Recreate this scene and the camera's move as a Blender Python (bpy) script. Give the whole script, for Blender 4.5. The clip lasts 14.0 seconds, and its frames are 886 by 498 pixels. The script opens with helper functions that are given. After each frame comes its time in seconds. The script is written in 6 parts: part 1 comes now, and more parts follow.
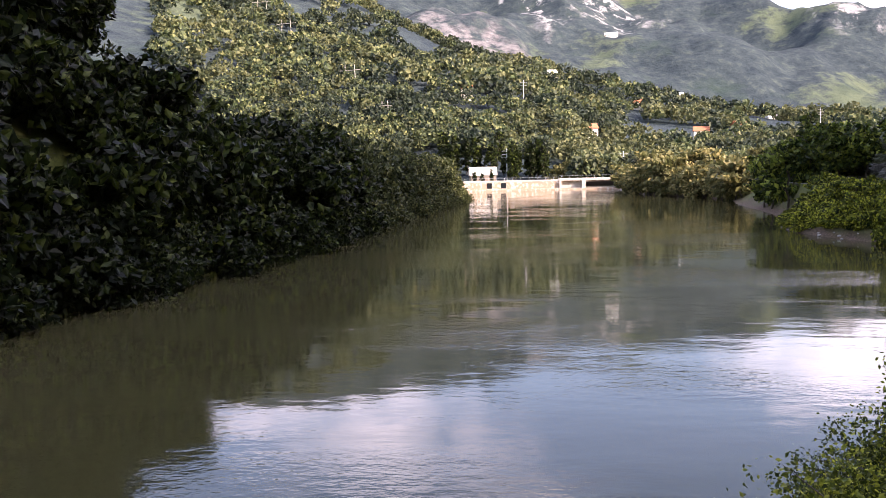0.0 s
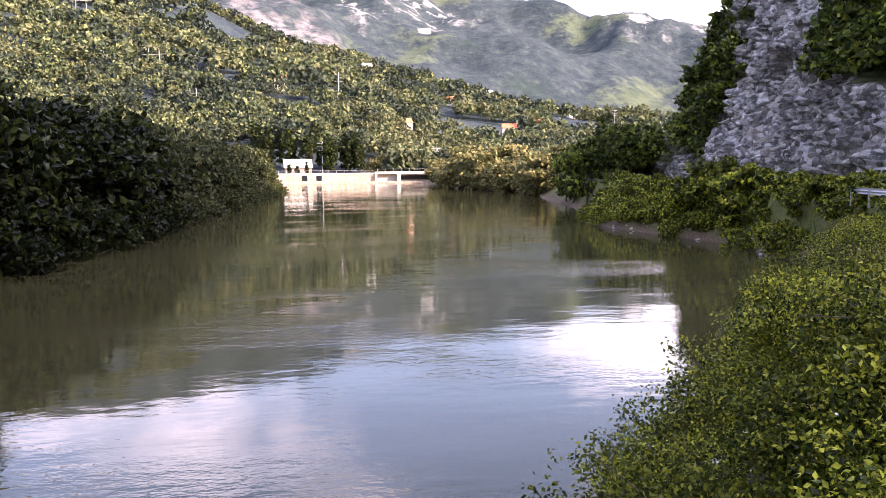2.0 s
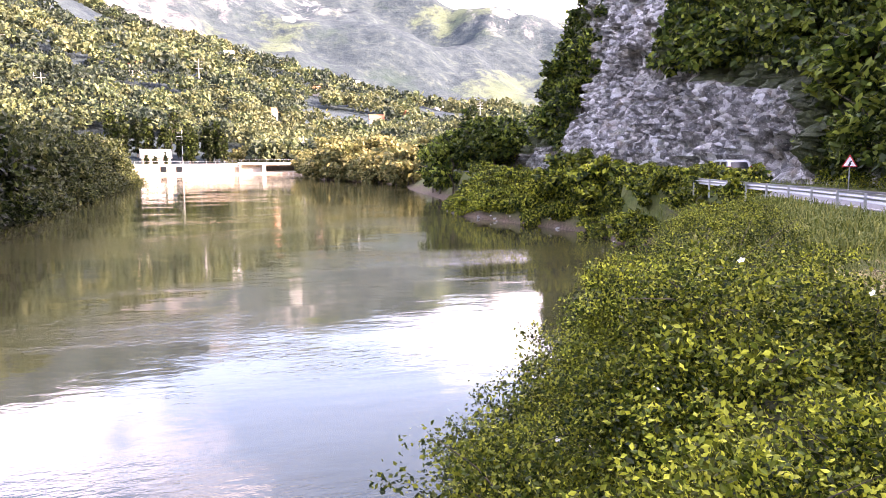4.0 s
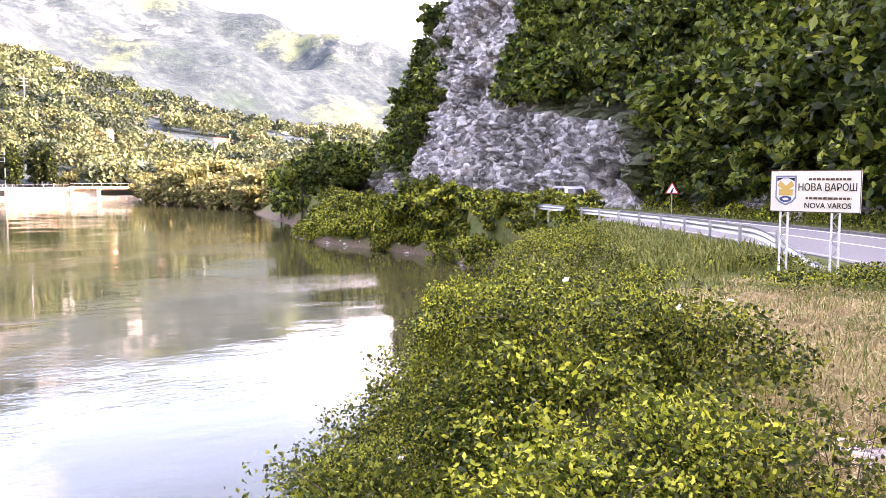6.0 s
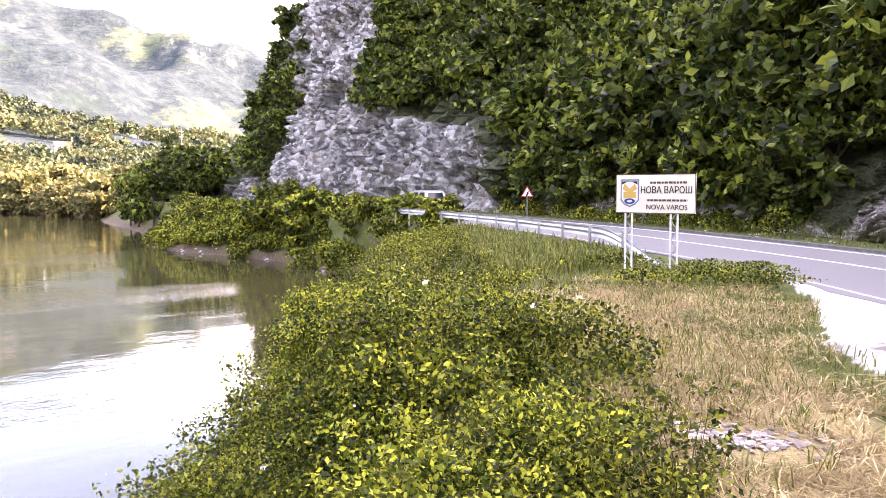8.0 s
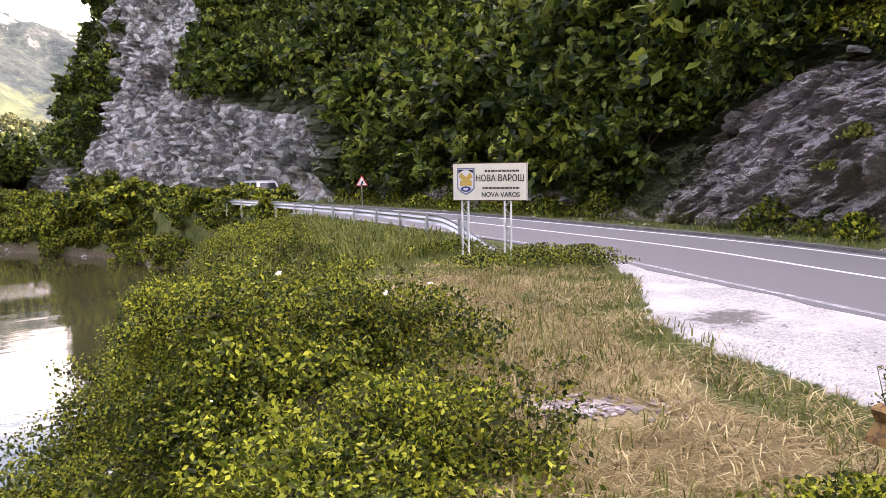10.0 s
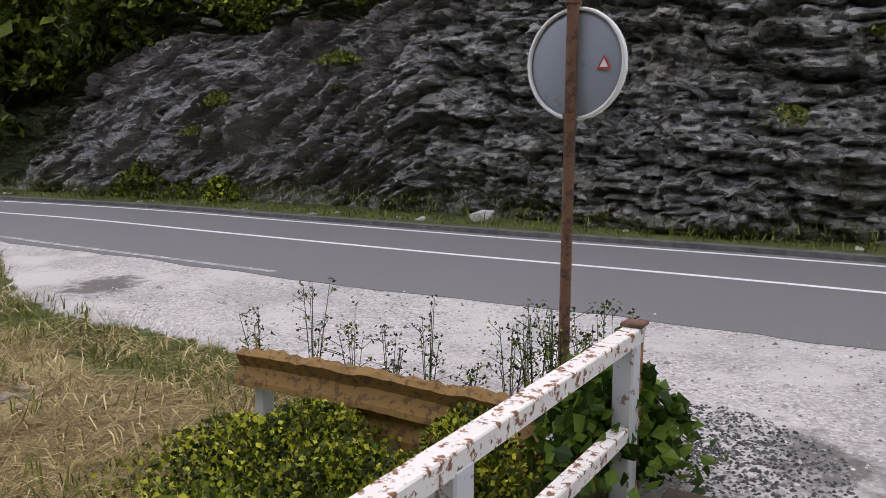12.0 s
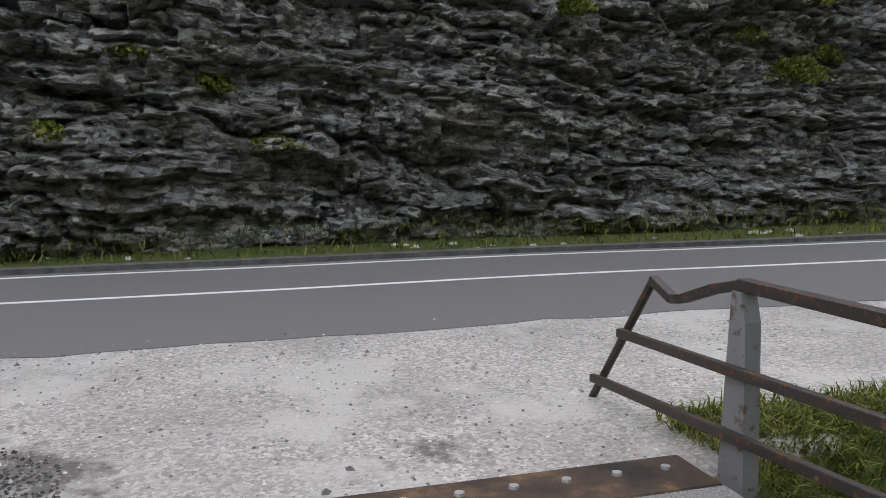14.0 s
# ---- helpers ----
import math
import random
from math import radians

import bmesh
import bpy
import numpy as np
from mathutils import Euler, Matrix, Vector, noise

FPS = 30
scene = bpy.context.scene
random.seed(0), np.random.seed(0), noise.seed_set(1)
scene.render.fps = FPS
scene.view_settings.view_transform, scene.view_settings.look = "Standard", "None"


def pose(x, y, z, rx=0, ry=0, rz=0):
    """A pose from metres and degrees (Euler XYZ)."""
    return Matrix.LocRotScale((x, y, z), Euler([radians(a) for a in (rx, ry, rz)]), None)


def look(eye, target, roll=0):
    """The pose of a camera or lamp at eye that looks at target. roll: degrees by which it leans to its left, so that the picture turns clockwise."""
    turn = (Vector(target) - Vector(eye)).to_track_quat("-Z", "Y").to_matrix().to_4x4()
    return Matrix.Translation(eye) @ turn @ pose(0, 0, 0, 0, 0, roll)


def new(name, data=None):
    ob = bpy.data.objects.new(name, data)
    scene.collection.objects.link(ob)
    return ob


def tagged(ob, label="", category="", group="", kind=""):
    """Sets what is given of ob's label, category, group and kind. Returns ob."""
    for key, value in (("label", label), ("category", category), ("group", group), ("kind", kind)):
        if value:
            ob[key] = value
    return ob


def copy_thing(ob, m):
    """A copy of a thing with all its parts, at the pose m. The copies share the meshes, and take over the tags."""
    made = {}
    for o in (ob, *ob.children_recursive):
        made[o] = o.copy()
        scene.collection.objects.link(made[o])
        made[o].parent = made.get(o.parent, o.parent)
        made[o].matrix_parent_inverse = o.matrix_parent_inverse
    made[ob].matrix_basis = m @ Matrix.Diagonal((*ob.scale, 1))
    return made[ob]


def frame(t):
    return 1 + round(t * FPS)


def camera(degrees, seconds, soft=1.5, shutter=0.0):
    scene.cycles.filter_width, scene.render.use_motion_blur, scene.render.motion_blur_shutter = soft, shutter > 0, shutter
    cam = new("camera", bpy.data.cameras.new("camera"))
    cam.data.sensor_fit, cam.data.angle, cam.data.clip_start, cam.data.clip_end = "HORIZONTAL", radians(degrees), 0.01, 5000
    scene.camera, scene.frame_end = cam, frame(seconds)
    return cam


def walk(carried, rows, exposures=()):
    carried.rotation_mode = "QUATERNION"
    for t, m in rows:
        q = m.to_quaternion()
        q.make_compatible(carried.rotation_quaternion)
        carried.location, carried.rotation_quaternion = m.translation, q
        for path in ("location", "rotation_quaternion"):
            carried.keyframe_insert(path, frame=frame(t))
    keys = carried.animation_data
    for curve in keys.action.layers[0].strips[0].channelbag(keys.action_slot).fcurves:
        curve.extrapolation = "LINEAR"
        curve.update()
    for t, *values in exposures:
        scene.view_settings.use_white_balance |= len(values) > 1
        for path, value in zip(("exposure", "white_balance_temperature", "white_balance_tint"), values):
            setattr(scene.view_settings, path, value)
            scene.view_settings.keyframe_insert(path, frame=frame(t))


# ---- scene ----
cam = camera(58.1, 14.0, soft=0.7)
PATH = [
    (0, (0.868, 0.613, 1.859), (0.766, 2.602, 1.678), -1.3),
    (0.5, (0.833, 0.579, 1.865), (0.85, 2.57, 1.679), -1.1),
    (1, (0.841, 0.516, 1.88), (0.963, 2.501, 1.672), -0.8),
    (1.5, (0.861, 0.531, 1.905), (1.085, 2.507, 1.694), -0.9),
    (2, (0.862, 0.552, 1.933), (1.216, 2.51, 1.727), -0.5),
    (2.5, (0.923, 0.538, 1.929), (1.38, 2.474, 1.725), -0.1),
    (3, (0.971, 0.51, 1.928), (1.503, 2.426, 1.715), 0.3),
    (3.5, (1.015, 0.476, 1.928), (1.624, 2.368, 1.701), 0.6),
    (4, (1.062, 0.445, 1.927), (1.73, 2.316, 1.697), -0.3),
    (4.2, (1.06, 0.43, 1.928), (1.794, 2.277, 1.701), -0.1),
    (6.3, (1.047, 0.171, 1.938), (2.083, 1.874, 1.777), 0.0),
    (6.5, (1.047, 0.163, 1.937), (2.108, 1.852, 1.78), 0.0),
    (7, (1.044, 0.142, 1.939), (2.183, 1.778, 1.778), -0.2),
    (7.5, (1.041, 0.123, 1.941), (2.249, 1.709, 1.775), -0.4),
    (7.7, (1.04, 0.115, 1.941), (2.281, 1.676, 1.779), -0.3),
    (9.8, (0.786, 0.183, 1.945), (2.331, 1.439, 1.76), -0.8),
    (10, (0.789, 0.171, 1.947), (2.364, 1.389, 1.759), -0.7),
    (10.5, (0.849, 0.139, 1.949), (2.571, 1.138, 1.752), -0.4),
    (11, (0.895, 0.163, 1.939), (2.786, 0.767, 1.699), 0.3),
    (11.4, (0.947, 0.158, 1.927), (2.905, 0.482, 1.683), -0.5),
    (11.5, (0.943, 0.144, 1.925), (2.917, 0.356, 1.68), -0.3),
    (11.9, (0.907, 0.129, 1.916), (2.886, 0.026, 1.647), 0.4),
    (12, (0.904, 0.119, 1.915), (2.877, -0.059, 1.637), 0.3),
    (12.5, (0.851, 0.039, 1.922), (2.762, -0.47, 1.627), 0.5),
    (12.6, (0.834, 0.014, 1.922), (2.731, -0.548, 1.628), 0.3),
    (13, (0.783, -0.198, 1.898), (2.538, -1.12, 1.63), 0.2),
    (13.5, (0.723, -0.368, 1.843), (2.223, -1.666, 1.592), -0.8),
    (13.7, (0.671, -0.427, 1.838), (2.045, -1.857, 1.576), -1.1),
    (14, (0.566, -0.505, 1.836), (1.789, -2.07, 1.604), -0.5),
]
EXPOSURES = [(0.0, 2.05, 6900, 33), (1.0, 2.1, 6900, 35), (2.0, 2.4, 6950, 38), (3.0, 2.85, 7150, 39), (4.0, 3.35, 7350, 40), (6.5, 3.75, 7650, 40), (7.5, 3.8, 7750, 40),
             (10.0, 3.1, 8200, 34), (11.0, 2.6, 8400, 31), (12.0, 2.3, 8500, 23), (13.0, 1.95, 8500, 17), (13.5, 1.8, 8500, 15), (14.0, 2.1, 8500, 15)]
walk(cam, [(t, look(eye, aim, lean)) for t, eye, aim, lean in PATH], EXPOSURES)

# ---- light ----
SUN_BEARING, SUN_UP = 122.0, 26.0
world = bpy.data.worlds.new("world")
scene.world = world
world.use_nodes = True
wt = world.node_tree
wt.nodes.clear()


def wn(kind, **kw):
    n = wt.nodes.new(kind)
    for k, v in kw.items():
        n.inputs[k.replace("_", " ")].default_value = v
    return n


sky = wt.nodes.new("ShaderNodeTexSky")
sky.sky_type = "NISHITA"
sky.sun_disc = False
sky.sun_elevation = radians(SUN_UP)
sky.sun_rotation = radians(SUN_BEARING)
sky.air_density, sky.dust_density = 1.0, 1.5
w_out = wn("ShaderNodeOutputWorld")
w_bg = wn("ShaderNodeBackground")
w_bg.inputs["Strength"].default_value = 0.15
w_tc = wn("ShaderNodeTexCoord")
w_map = wn("ShaderNodeMapping")
w_map.inputs["Scale"].default_value = (1.0, 1.0, 2.4)
w_noise = wn("ShaderNodeTexNoise", Scale=3.6, Detail=7.0, Roughness=0.55)
w_ramp = wn("ShaderNodeMapRange")
w_ramp.inputs["From Min"].default_value = 0.51
w_ramp.inputs["From Max"].default_value = 0.72
w_mix = wt.nodes.new("ShaderNodeMix")
w_mix.data_type = "RGBA"
w_mix.inputs[7].default_value = (9.0, 9.0, 9.5, 1)
wt.links.new(w_tc.outputs["Generated"], w_map.inputs["Vector"])
wt.links.new(w_map.outputs[0], w_noise.inputs["Vector"])
wt.links.new(w_noise.outputs["Fac"], w_ramp.inputs["Value"])
wt.links.new(w_ramp.outputs[0], w_mix.inputs[0])
wt.links.new(sky.outputs[0], w_mix.inputs[6])
wt.links.new(w_mix.outputs[2], w_bg.inputs["Color"])
wt.links.new(w_bg.outputs[0], w_out.inputs["Surface"])

sun = new("sun", bpy.data.lights.new("sun", "SUN"))
sun.data.energy, sun.data.angle, sun.data.color = 3.2, radians(0.6), (1.0, 0.93, 0.82)
sb, se = radians(SUN_BEARING), radians(SUN_UP)
sun_from = Vector((math.sin(sb) * math.cos(se), math.cos(sb) * math.cos(se), math.sin(se)))
sun.matrix_world = look(sun_from * 300, (0, 0, 0))


# ---- numbers and noise ----
def hash3(ix, iy, iz, seed):
    n = (ix.astype(np.int64) * 374761393 + iy.astype(np.int64) * 668265263 + iz.astype(np.int64) * 2147483647 + seed * 974634) & 0x7FFFFFFF
    n = ((n ^ (n >> 13)) * 1274126177) & 0x7FFFFFFF
    n = ((n ^ (n >> 16)) * 668265263) & 0x7FFFFFFF
    return (n & 0xFFFFF) / 0xFFFFF


def vnoise(x, y, z=0.0, seed=0):
    """Value noise, 0 to 1."""
    x, y, z = np.broadcast_arrays(np.asarray(x, float), np.asarray(y, float), np.asarray(z, float))
    ix, iy, iz = np.floor(x), np.floor(y), np.floor(z)
    fx, fy, fz = x - ix, y - iy, z - iz
    fx, fy, fz = (f * f * (3 - 2 * f) for f in (fx, fy, fz))
    total = 0
    for dx in (0, 1):
        for dy in (0, 1):
            for dz in (0, 1):
                w = (fx if dx else 1 - fx) * (fy if dy else 1 - fy) * (fz if dz else 1 - fz)
                total = total + w * hash3(ix + dx, iy + dy, iz + dz, seed)
    return total


def fbm(x, y, z=0.0, octaves=4, seed=0, gain=0.5):
    total, amp, norm, k = 0, 1.0, 0.0, 1.0
    for o in range(octaves):
        total = total + amp * vnoise(np.asarray(x) * k, np.asarray(y) * k, np.asarray(z) * k, seed + o * 17)
        norm += amp
        amp *= gain
        k *= 2.03
    return total / norm


def smooth(a, b, v):
    u = np.clip((np.asarray(v, float) - a) / (b - a), 0, 1)
    return u * u * (3 - 2 * u)


def spline(points, step):
    """A smooth line through the points, resampled evenly."""
    p = np.array(points, float)
    p = np.vstack([2 * p[0] - p[1], p, 2 * p[-1] - p[-2]])
    out = []
    for i in range(1, len(p) - 2):
        n = max(4, int(np.linalg.norm(p[i + 1] - p[i]) / step * 2))
        u = np.linspace(0, 1, n, endpoint=False)[:, None]
        a, b, c, d = p[i - 1], p[i], p[i + 1], p[i + 2]
        out.append(0.5 * (2 * b + (c - a) * u + (2 * a - 5 * b + 4 * c - d) * u ** 2 + (3 * b - a - 3 * c + d) * u ** 3))
    q = np.vstack(out + [p[-2][None]])
    s = np.r_[0, np.cumsum(np.linalg.norm(np.diff(q, axis=0), axis=1))]
    t = np.arange(0, s[-1], step)
    return np.stack([np.interp(t, s, q[:, k]) for k in range(q.shape[1])], 1)


def line_distance(x, y, line):
    """Signed distance of places to a line: positive to the right of its direction."""
    shape = np.shape(x)
    x, y = np.ravel(x), np.ravel(y)
    best = np.full(x.shape, 1e9)
    side = np.ones(x.shape)
    for (ax, ay), (bx, by) in zip(line[:-1], line[1:]):
        dx, dy = bx - ax, by - ay
        u = np.clip(((x - ax) * dx + (y - ay) * dy) / (dx * dx + dy * dy), 0, 1)
        px, py = x - ax - u * dx, y - ay - u * dy
        d = np.hypot(px, py)
        near = d < best
        best = np.where(near, d, best)
        side = np.where(near, np.sign(px * dy - py * dx), side)
    return (best * side).reshape(shape)


def inside(x, y, poly):
    hit = np.zeros(np.shape(x), bool)
    n = len(poly)
    for i in range(n):
        (ax, ay), (bx, by) = poly[i], poly[(i + 1) % n]
        if ay == by:
            continue
        c = ((ay > y) != (by > y)) & (x < (bx - ax) * (y - ay) / (by - ay) + ax)
        hit ^= c
    return hit


# ---- node materials ----
class Mat:
    """A small builder for node materials."""

    def __init__(self, name, rough=0.8, metal=0.0, spec=0.5):
        self.m = bpy.data.materials.new(name)
        self.m.use_nodes = True
        self.t = self.m.node_tree
        self.b = self.t.nodes["Principled BSDF"]
        self.b.inputs["Roughness"].default_value = rough
        self.b.inputs["Metallic"].default_value = metal
        self.b.inputs["Specular IOR Level"].default_value = spec
        self.co = self.t.nodes.new("ShaderNodeTexCoord").outputs["Object"]

    def n(self, kind):
        return self.t.nodes.new(kind)

    def link(self, a, b):
        self.t.links.new(a, b)

    def noise(self, scale, detail=5.0, rough=0.55, stretch=None, turn=(0, 0, 0)):
        n = self.n("ShaderNodeTexNoise")
        n.inputs["Scale"].default_value, n.inputs["Detail"].default_value, n.inputs["Roughness"].default_value = scale, detail, rough
        v = self.co
        if stretch:
            mp = self.n("ShaderNodeMapping")
            mp.inputs["Scale"].default_value = stretch
            mp.inputs["Rotation"].default_value = turn
            self.link(v, mp.inputs["Vector"])
            v = mp.outputs[0]
        self.link(v, n.inputs["Vector"])
        return n.outputs["Fac"]

    def ramp(self, fac, stops):
        r = self.n("ShaderNodeValToRGB")
        e = r.color_ramp.elements
        while len(e) < len(stops):
            e.new(0.5)
        for k, (p, c) in zip(e, stops):
            k.position, k.color = p, (*c, 1)
        self.link(fac, r.inputs[0])
        return r.outputs[0]

    def range(self, fac, a, b, lo=0.0, hi=1.0):
        r = self.n("ShaderNodeMapRange")
        for k, v in (("From Min", a), ("From Max", b), ("To Min", lo), ("To Max", hi)):
            r.inputs[k].default_value = v
        self.link(fac, r.inputs["Value"])
        return r.outputs[0]

    def mix(self, fac, a, b, blend="MIX"):
        m = self.n("ShaderNodeMix")
        m.data_type = "RGBA"
        m.blend_type = blend
        for sock, v in ((m.inputs[0], fac), (m.inputs[6], a), (m.inputs[7], b)):
            if isinstance(v, (int, float)):
                sock.default_value = v
            elif isinstance(v, tuple):
                sock.default_value = (*v, 1)
            else:
                self.link(v, sock)
        return m.outputs[2]

    def math(self, op, a, b):
        m = self.n("ShaderNodeMath")
        m.operation = op
        for sock, v in zip(m.inputs, (a, b)):
            if isinstance(v, (int, float)):
                sock.default_value = v
            else:
                self.link(v, sock)
        return m.outputs[0]

    def attr(self, name):
        a = self.n("ShaderNodeAttribute")
        a.attribute_name = name
        return a.outputs["Fac"]

    def island(self):
        return self.n("ShaderNodeNewGeometry").outputs["Random Per Island"]

    def each(self):
        return self.n("ShaderNodeObjectInfo").outputs["Random"]

    def colour(self, sock):
        if isinstance(sock, tuple):
            self.b.inputs["Base Color"].default_value = (*sock, 1)
        else:
            self.link(sock, self.b.inputs["Base Color"])
        return self

    def rough(self, sock):
        self.link(sock, self.b.inputs["Roughness"])
        return self

    def bump(self, height, strength=0.4, distance=0.02):
        bm = self.n("ShaderNodeBump")
        bm.inputs["Strength"].default_value, bm.inputs["Distance"].default_value = strength, distance
        self.link(height, bm.inputs["Height"])
        self.link(bm.outputs[0], self.b.inputs["Normal"])
        return self


def leaf_material(name, dark, mid, light, glow=0.35, rough=0.5, patch_scale=0.5, deep=0.5):
    """Leaves: a shade for each leaf, patches over the crown, and light let through."""
    k = Mat(name, rough=rough, spec=0.2)
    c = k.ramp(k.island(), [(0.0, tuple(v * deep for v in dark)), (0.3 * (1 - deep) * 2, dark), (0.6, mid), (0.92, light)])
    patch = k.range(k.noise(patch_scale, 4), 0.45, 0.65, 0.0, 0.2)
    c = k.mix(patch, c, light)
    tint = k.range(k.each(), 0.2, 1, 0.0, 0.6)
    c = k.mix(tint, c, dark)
    k.colour(c)
    tr = k.n("ShaderNodeBsdfTranslucent")
    k.link(c, tr.inputs["Color"])
    ms = k.n("ShaderNodeMixShader")
    ms.inputs[0].default_value = glow
    out = k.t.nodes["Material Output"]
    k.link(k.b.outputs[0], ms.inputs[1])
    k.link(tr.outputs[0], ms.inputs[2])
    k.link(ms.outputs[0], out.inputs["Surface"])
    return k.m


def painted(name, base, wear, amount=0.5, scale=9.0, rough=0.55, metal=0.0):
    """Paint or metal with worn and stained patches."""
    k = Mat(name, rough=rough, metal=metal)
    f = k.noise(scale, 7, 0.65)
    mask = k.range(f, amount, amount + 0.06)
    c = k.mix(mask, k.mix(k.range(k.noise(2.0, 4), 0.3, 0.7, 0, 0.35), base, tuple(v * 0.6 for v in base)), wear)
    k.colour(c)
    k.rough(k.range(mask, 0, 1, rough, 0.9))
    k.bump(f, 0.3, 0.004)
    return k.m


M = {}
M["leaf_wood"] = leaf_material("leaf_wood", (0.012, 0.025, 0.005), (0.068, 0.112, 0.015), (0.28, 0.32, 0.046), 0.3)
# darkened leaf colour: paints shade on the left bank trees, also dark conifers
M["leaf_shade_conifer"] = leaf_material("leaf_shade_conifer", (0.004, 0.008, 0.002), (0.013, 0.025, 0.005), (0.070, 0.092, 0.015), 0.25)
M["leaf_bush"] = leaf_material("leaf_bush", (0.014, 0.029, 0.004), (0.098, 0.142, 0.014), (0.54, 0.55, 0.057), 0.3, patch_scale=1.1)
M["leaf_vine"] = leaf_material("leaf_vine", (0.025, 0.06, 0.010), (0.10, 0.20, 0.026), (0.26, 0.40, 0.06), 0.38)
M["leaf_willow"] = leaf_material("leaf_willow", (0.022, 0.032, 0.010), (0.055, 0.068, 0.020), (0.13, 0.135, 0.040), 0.3)
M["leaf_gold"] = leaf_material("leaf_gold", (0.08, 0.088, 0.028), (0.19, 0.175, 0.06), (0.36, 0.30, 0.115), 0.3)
M["leaf_far"] = leaf_material("leaf_far", (0.030, 0.048, 0.022), (0.10, 0.128, 0.047), (0.24, 0.245, 0.095), 0.2, 0.6, 0.018)
M["leaf_far_dark"] = leaf_material("leaf_far_dark", (0.012, 0.022, 0.014), (0.034, 0.050, 0.026), (0.085, 0.10, 0.05), 0.2, 0.6, 0.018)
M["leaf_far_light"] = leaf_material("leaf_far_light", (0.05, 0.062, 0.026), (0.12, 0.13, 0.05), (0.23, 0.225, 0.095), 0.2, 0.6, 0.018)
M["grass_green"] = leaf_material("grass_green", (0.055, 0.080, 0.013), (0.16, 0.185, 0.034), (0.42, 0.40, 0.11), 0.35, 0.6, deep=0.99)
M["grass_dry"] = leaf_material("grass_dry", (0.16, 0.105, 0.045), (0.52, 0.40, 0.175), (0.84, 0.72, 0.40), 0.25, 0.7, deep=0.8)

k = Mat("bark", rough=0.9)
f = k.noise(6, 6, 0.6, (1, 1, 0.2))
k.colour(k.ramp(f, [(0.3, (0.03, 0.022, 0.016)), (0.7, (0.12, 0.095, 0.07))])).bump(f, 0.6, 0.03)
M["bark"] = k.m

k = Mat("asphalt", rough=0.85, spec=0.4)
f = k.noise(90, 4, 0.7)
big = k.noise(0.35, 4, 0.5, (1, 1, 1))
c = k.ramp(f, [(0.3, (0.095, 0.094, 0.093)), (0.7, (0.205, 0.203, 0.2))])
c = k.mix(k.range(big, 0.35, 0.7, 0, 0.5), c, (0.16, 0.155, 0.15))
k.colour(c).bump(f, 0.35, 0.006)
M["asphalt"] = k.m

k = Mat("road_paint", rough=0.6)
f = k.noise(25, 6, 0.7)
k.colour(k.mix(k.range(f, 0.60, 0.72, 0, 0.7), (0.82, 0.82, 0.80), (0.2, 0.2, 0.2)))
M["road_paint"] = k.m

k = Mat("road_paint_worn", rough=0.7)
f = k.noise(7, 6, 0.7)
k.colour(k.mix(k.range(f, 0.38, 0.5, 0, 1), (0.68, 0.67, 0.65), (0.26, 0.255, 0.25)))
M["road_paint_worn"] = k.m

# ground: cover by the four masks stored with the sheet
k = Mat("ground_cover", rough=0.92, spec=0.25)
fine, mid, big = k.noise(45, 5, 0.7), k.noise(5.0, 6, 0.65), k.noise(0.5, 5)
green = k.mix(k.range(mid, 0.3, 0.7), (0.03, 0.055, 0.012), (0.10, 0.125, 0.03))
green = k.mix(k.range(big, 0.35, 0.65, 0, 0.5), green, (0.12, 0.11, 0.04))
dry = k.mix(k.range(fine, 0.3, 0.7), (0.11, 0.075, 0.035), (0.52, 0.41, 0.20))
dry = k.mix(k.range(mid, 0.4, 0.75, 0, 0.55), dry, (0.10, 0.10, 0.03))
vor = k.n("ShaderNodeTexVoronoi")
vor.inputs["Scale"].default_value = 38
k.link(k.co, vor.inputs["Vector"])
stones = vor.outputs["Color"]
bw = k.n("ShaderNodeRGBToBW")
k.link(stones, bw.inputs[0])
grav = k.ramp(bw.outputs[0], [(0.1, (0.24, 0.23, 0.215)), (0.5, (0.42, 0.405, 0.38)), (0.9, (0.66, 0.64, 0.60))])
grav = k.mix(k.range(mid, 0.3, 0.72, 0, 0.45), grav, (0.44, 0.42, 0.39))
grav = k.mix(k.range(big, 0.45, 0.68, 0, 0.45), grav, (0.22, 0.21, 0.195))
grav = k.mix(k.range(k.noise(0.7, 6, 0.6), 0.50, 0.60, 0, 0.8), grav, (0.52, 0.51, 0.475))
mud = k.mix(k.range(mid, 0.35, 0.65), (0.05, 0.035, 0.022), (0.17, 0.12, 0.085))
c = k.mix(k.attr("dry"), green, dry)
# near-black green ground colour under the thicket
c = k.mix(k.math("MULTIPLY", k.attr("thicket_floor"), 0.9), c, k.mix(k.range(mid, 0.3, 0.7), (0.012, 0.013, 0.006), (0.04, 0.045, 0.018)))
c = k.mix(k.attr("mud"), c, mud)
edge = k.math("ADD", k.attr("gravel"), k.range(mid, 0.3, 0.7, -0.25, 0.25))
c = k.mix(k.range(edge, 0.4, 0.6), c, grav)
wet = k.range(k.math("ADD", k.attr("wet"), k.range(mid, 0.3, 0.7, -0.3, 0.3)), 0.45, 0.75, 0, 0.8)
c = k.mix(wet, c, (0.085, 0.075, 0.065))
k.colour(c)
k.bump(k.math("ADD", fine, k.math("MULTIPLY", vor.outputs["Distance"], -0.8)), 0.5, 0.03)
M["ground"] = k.m


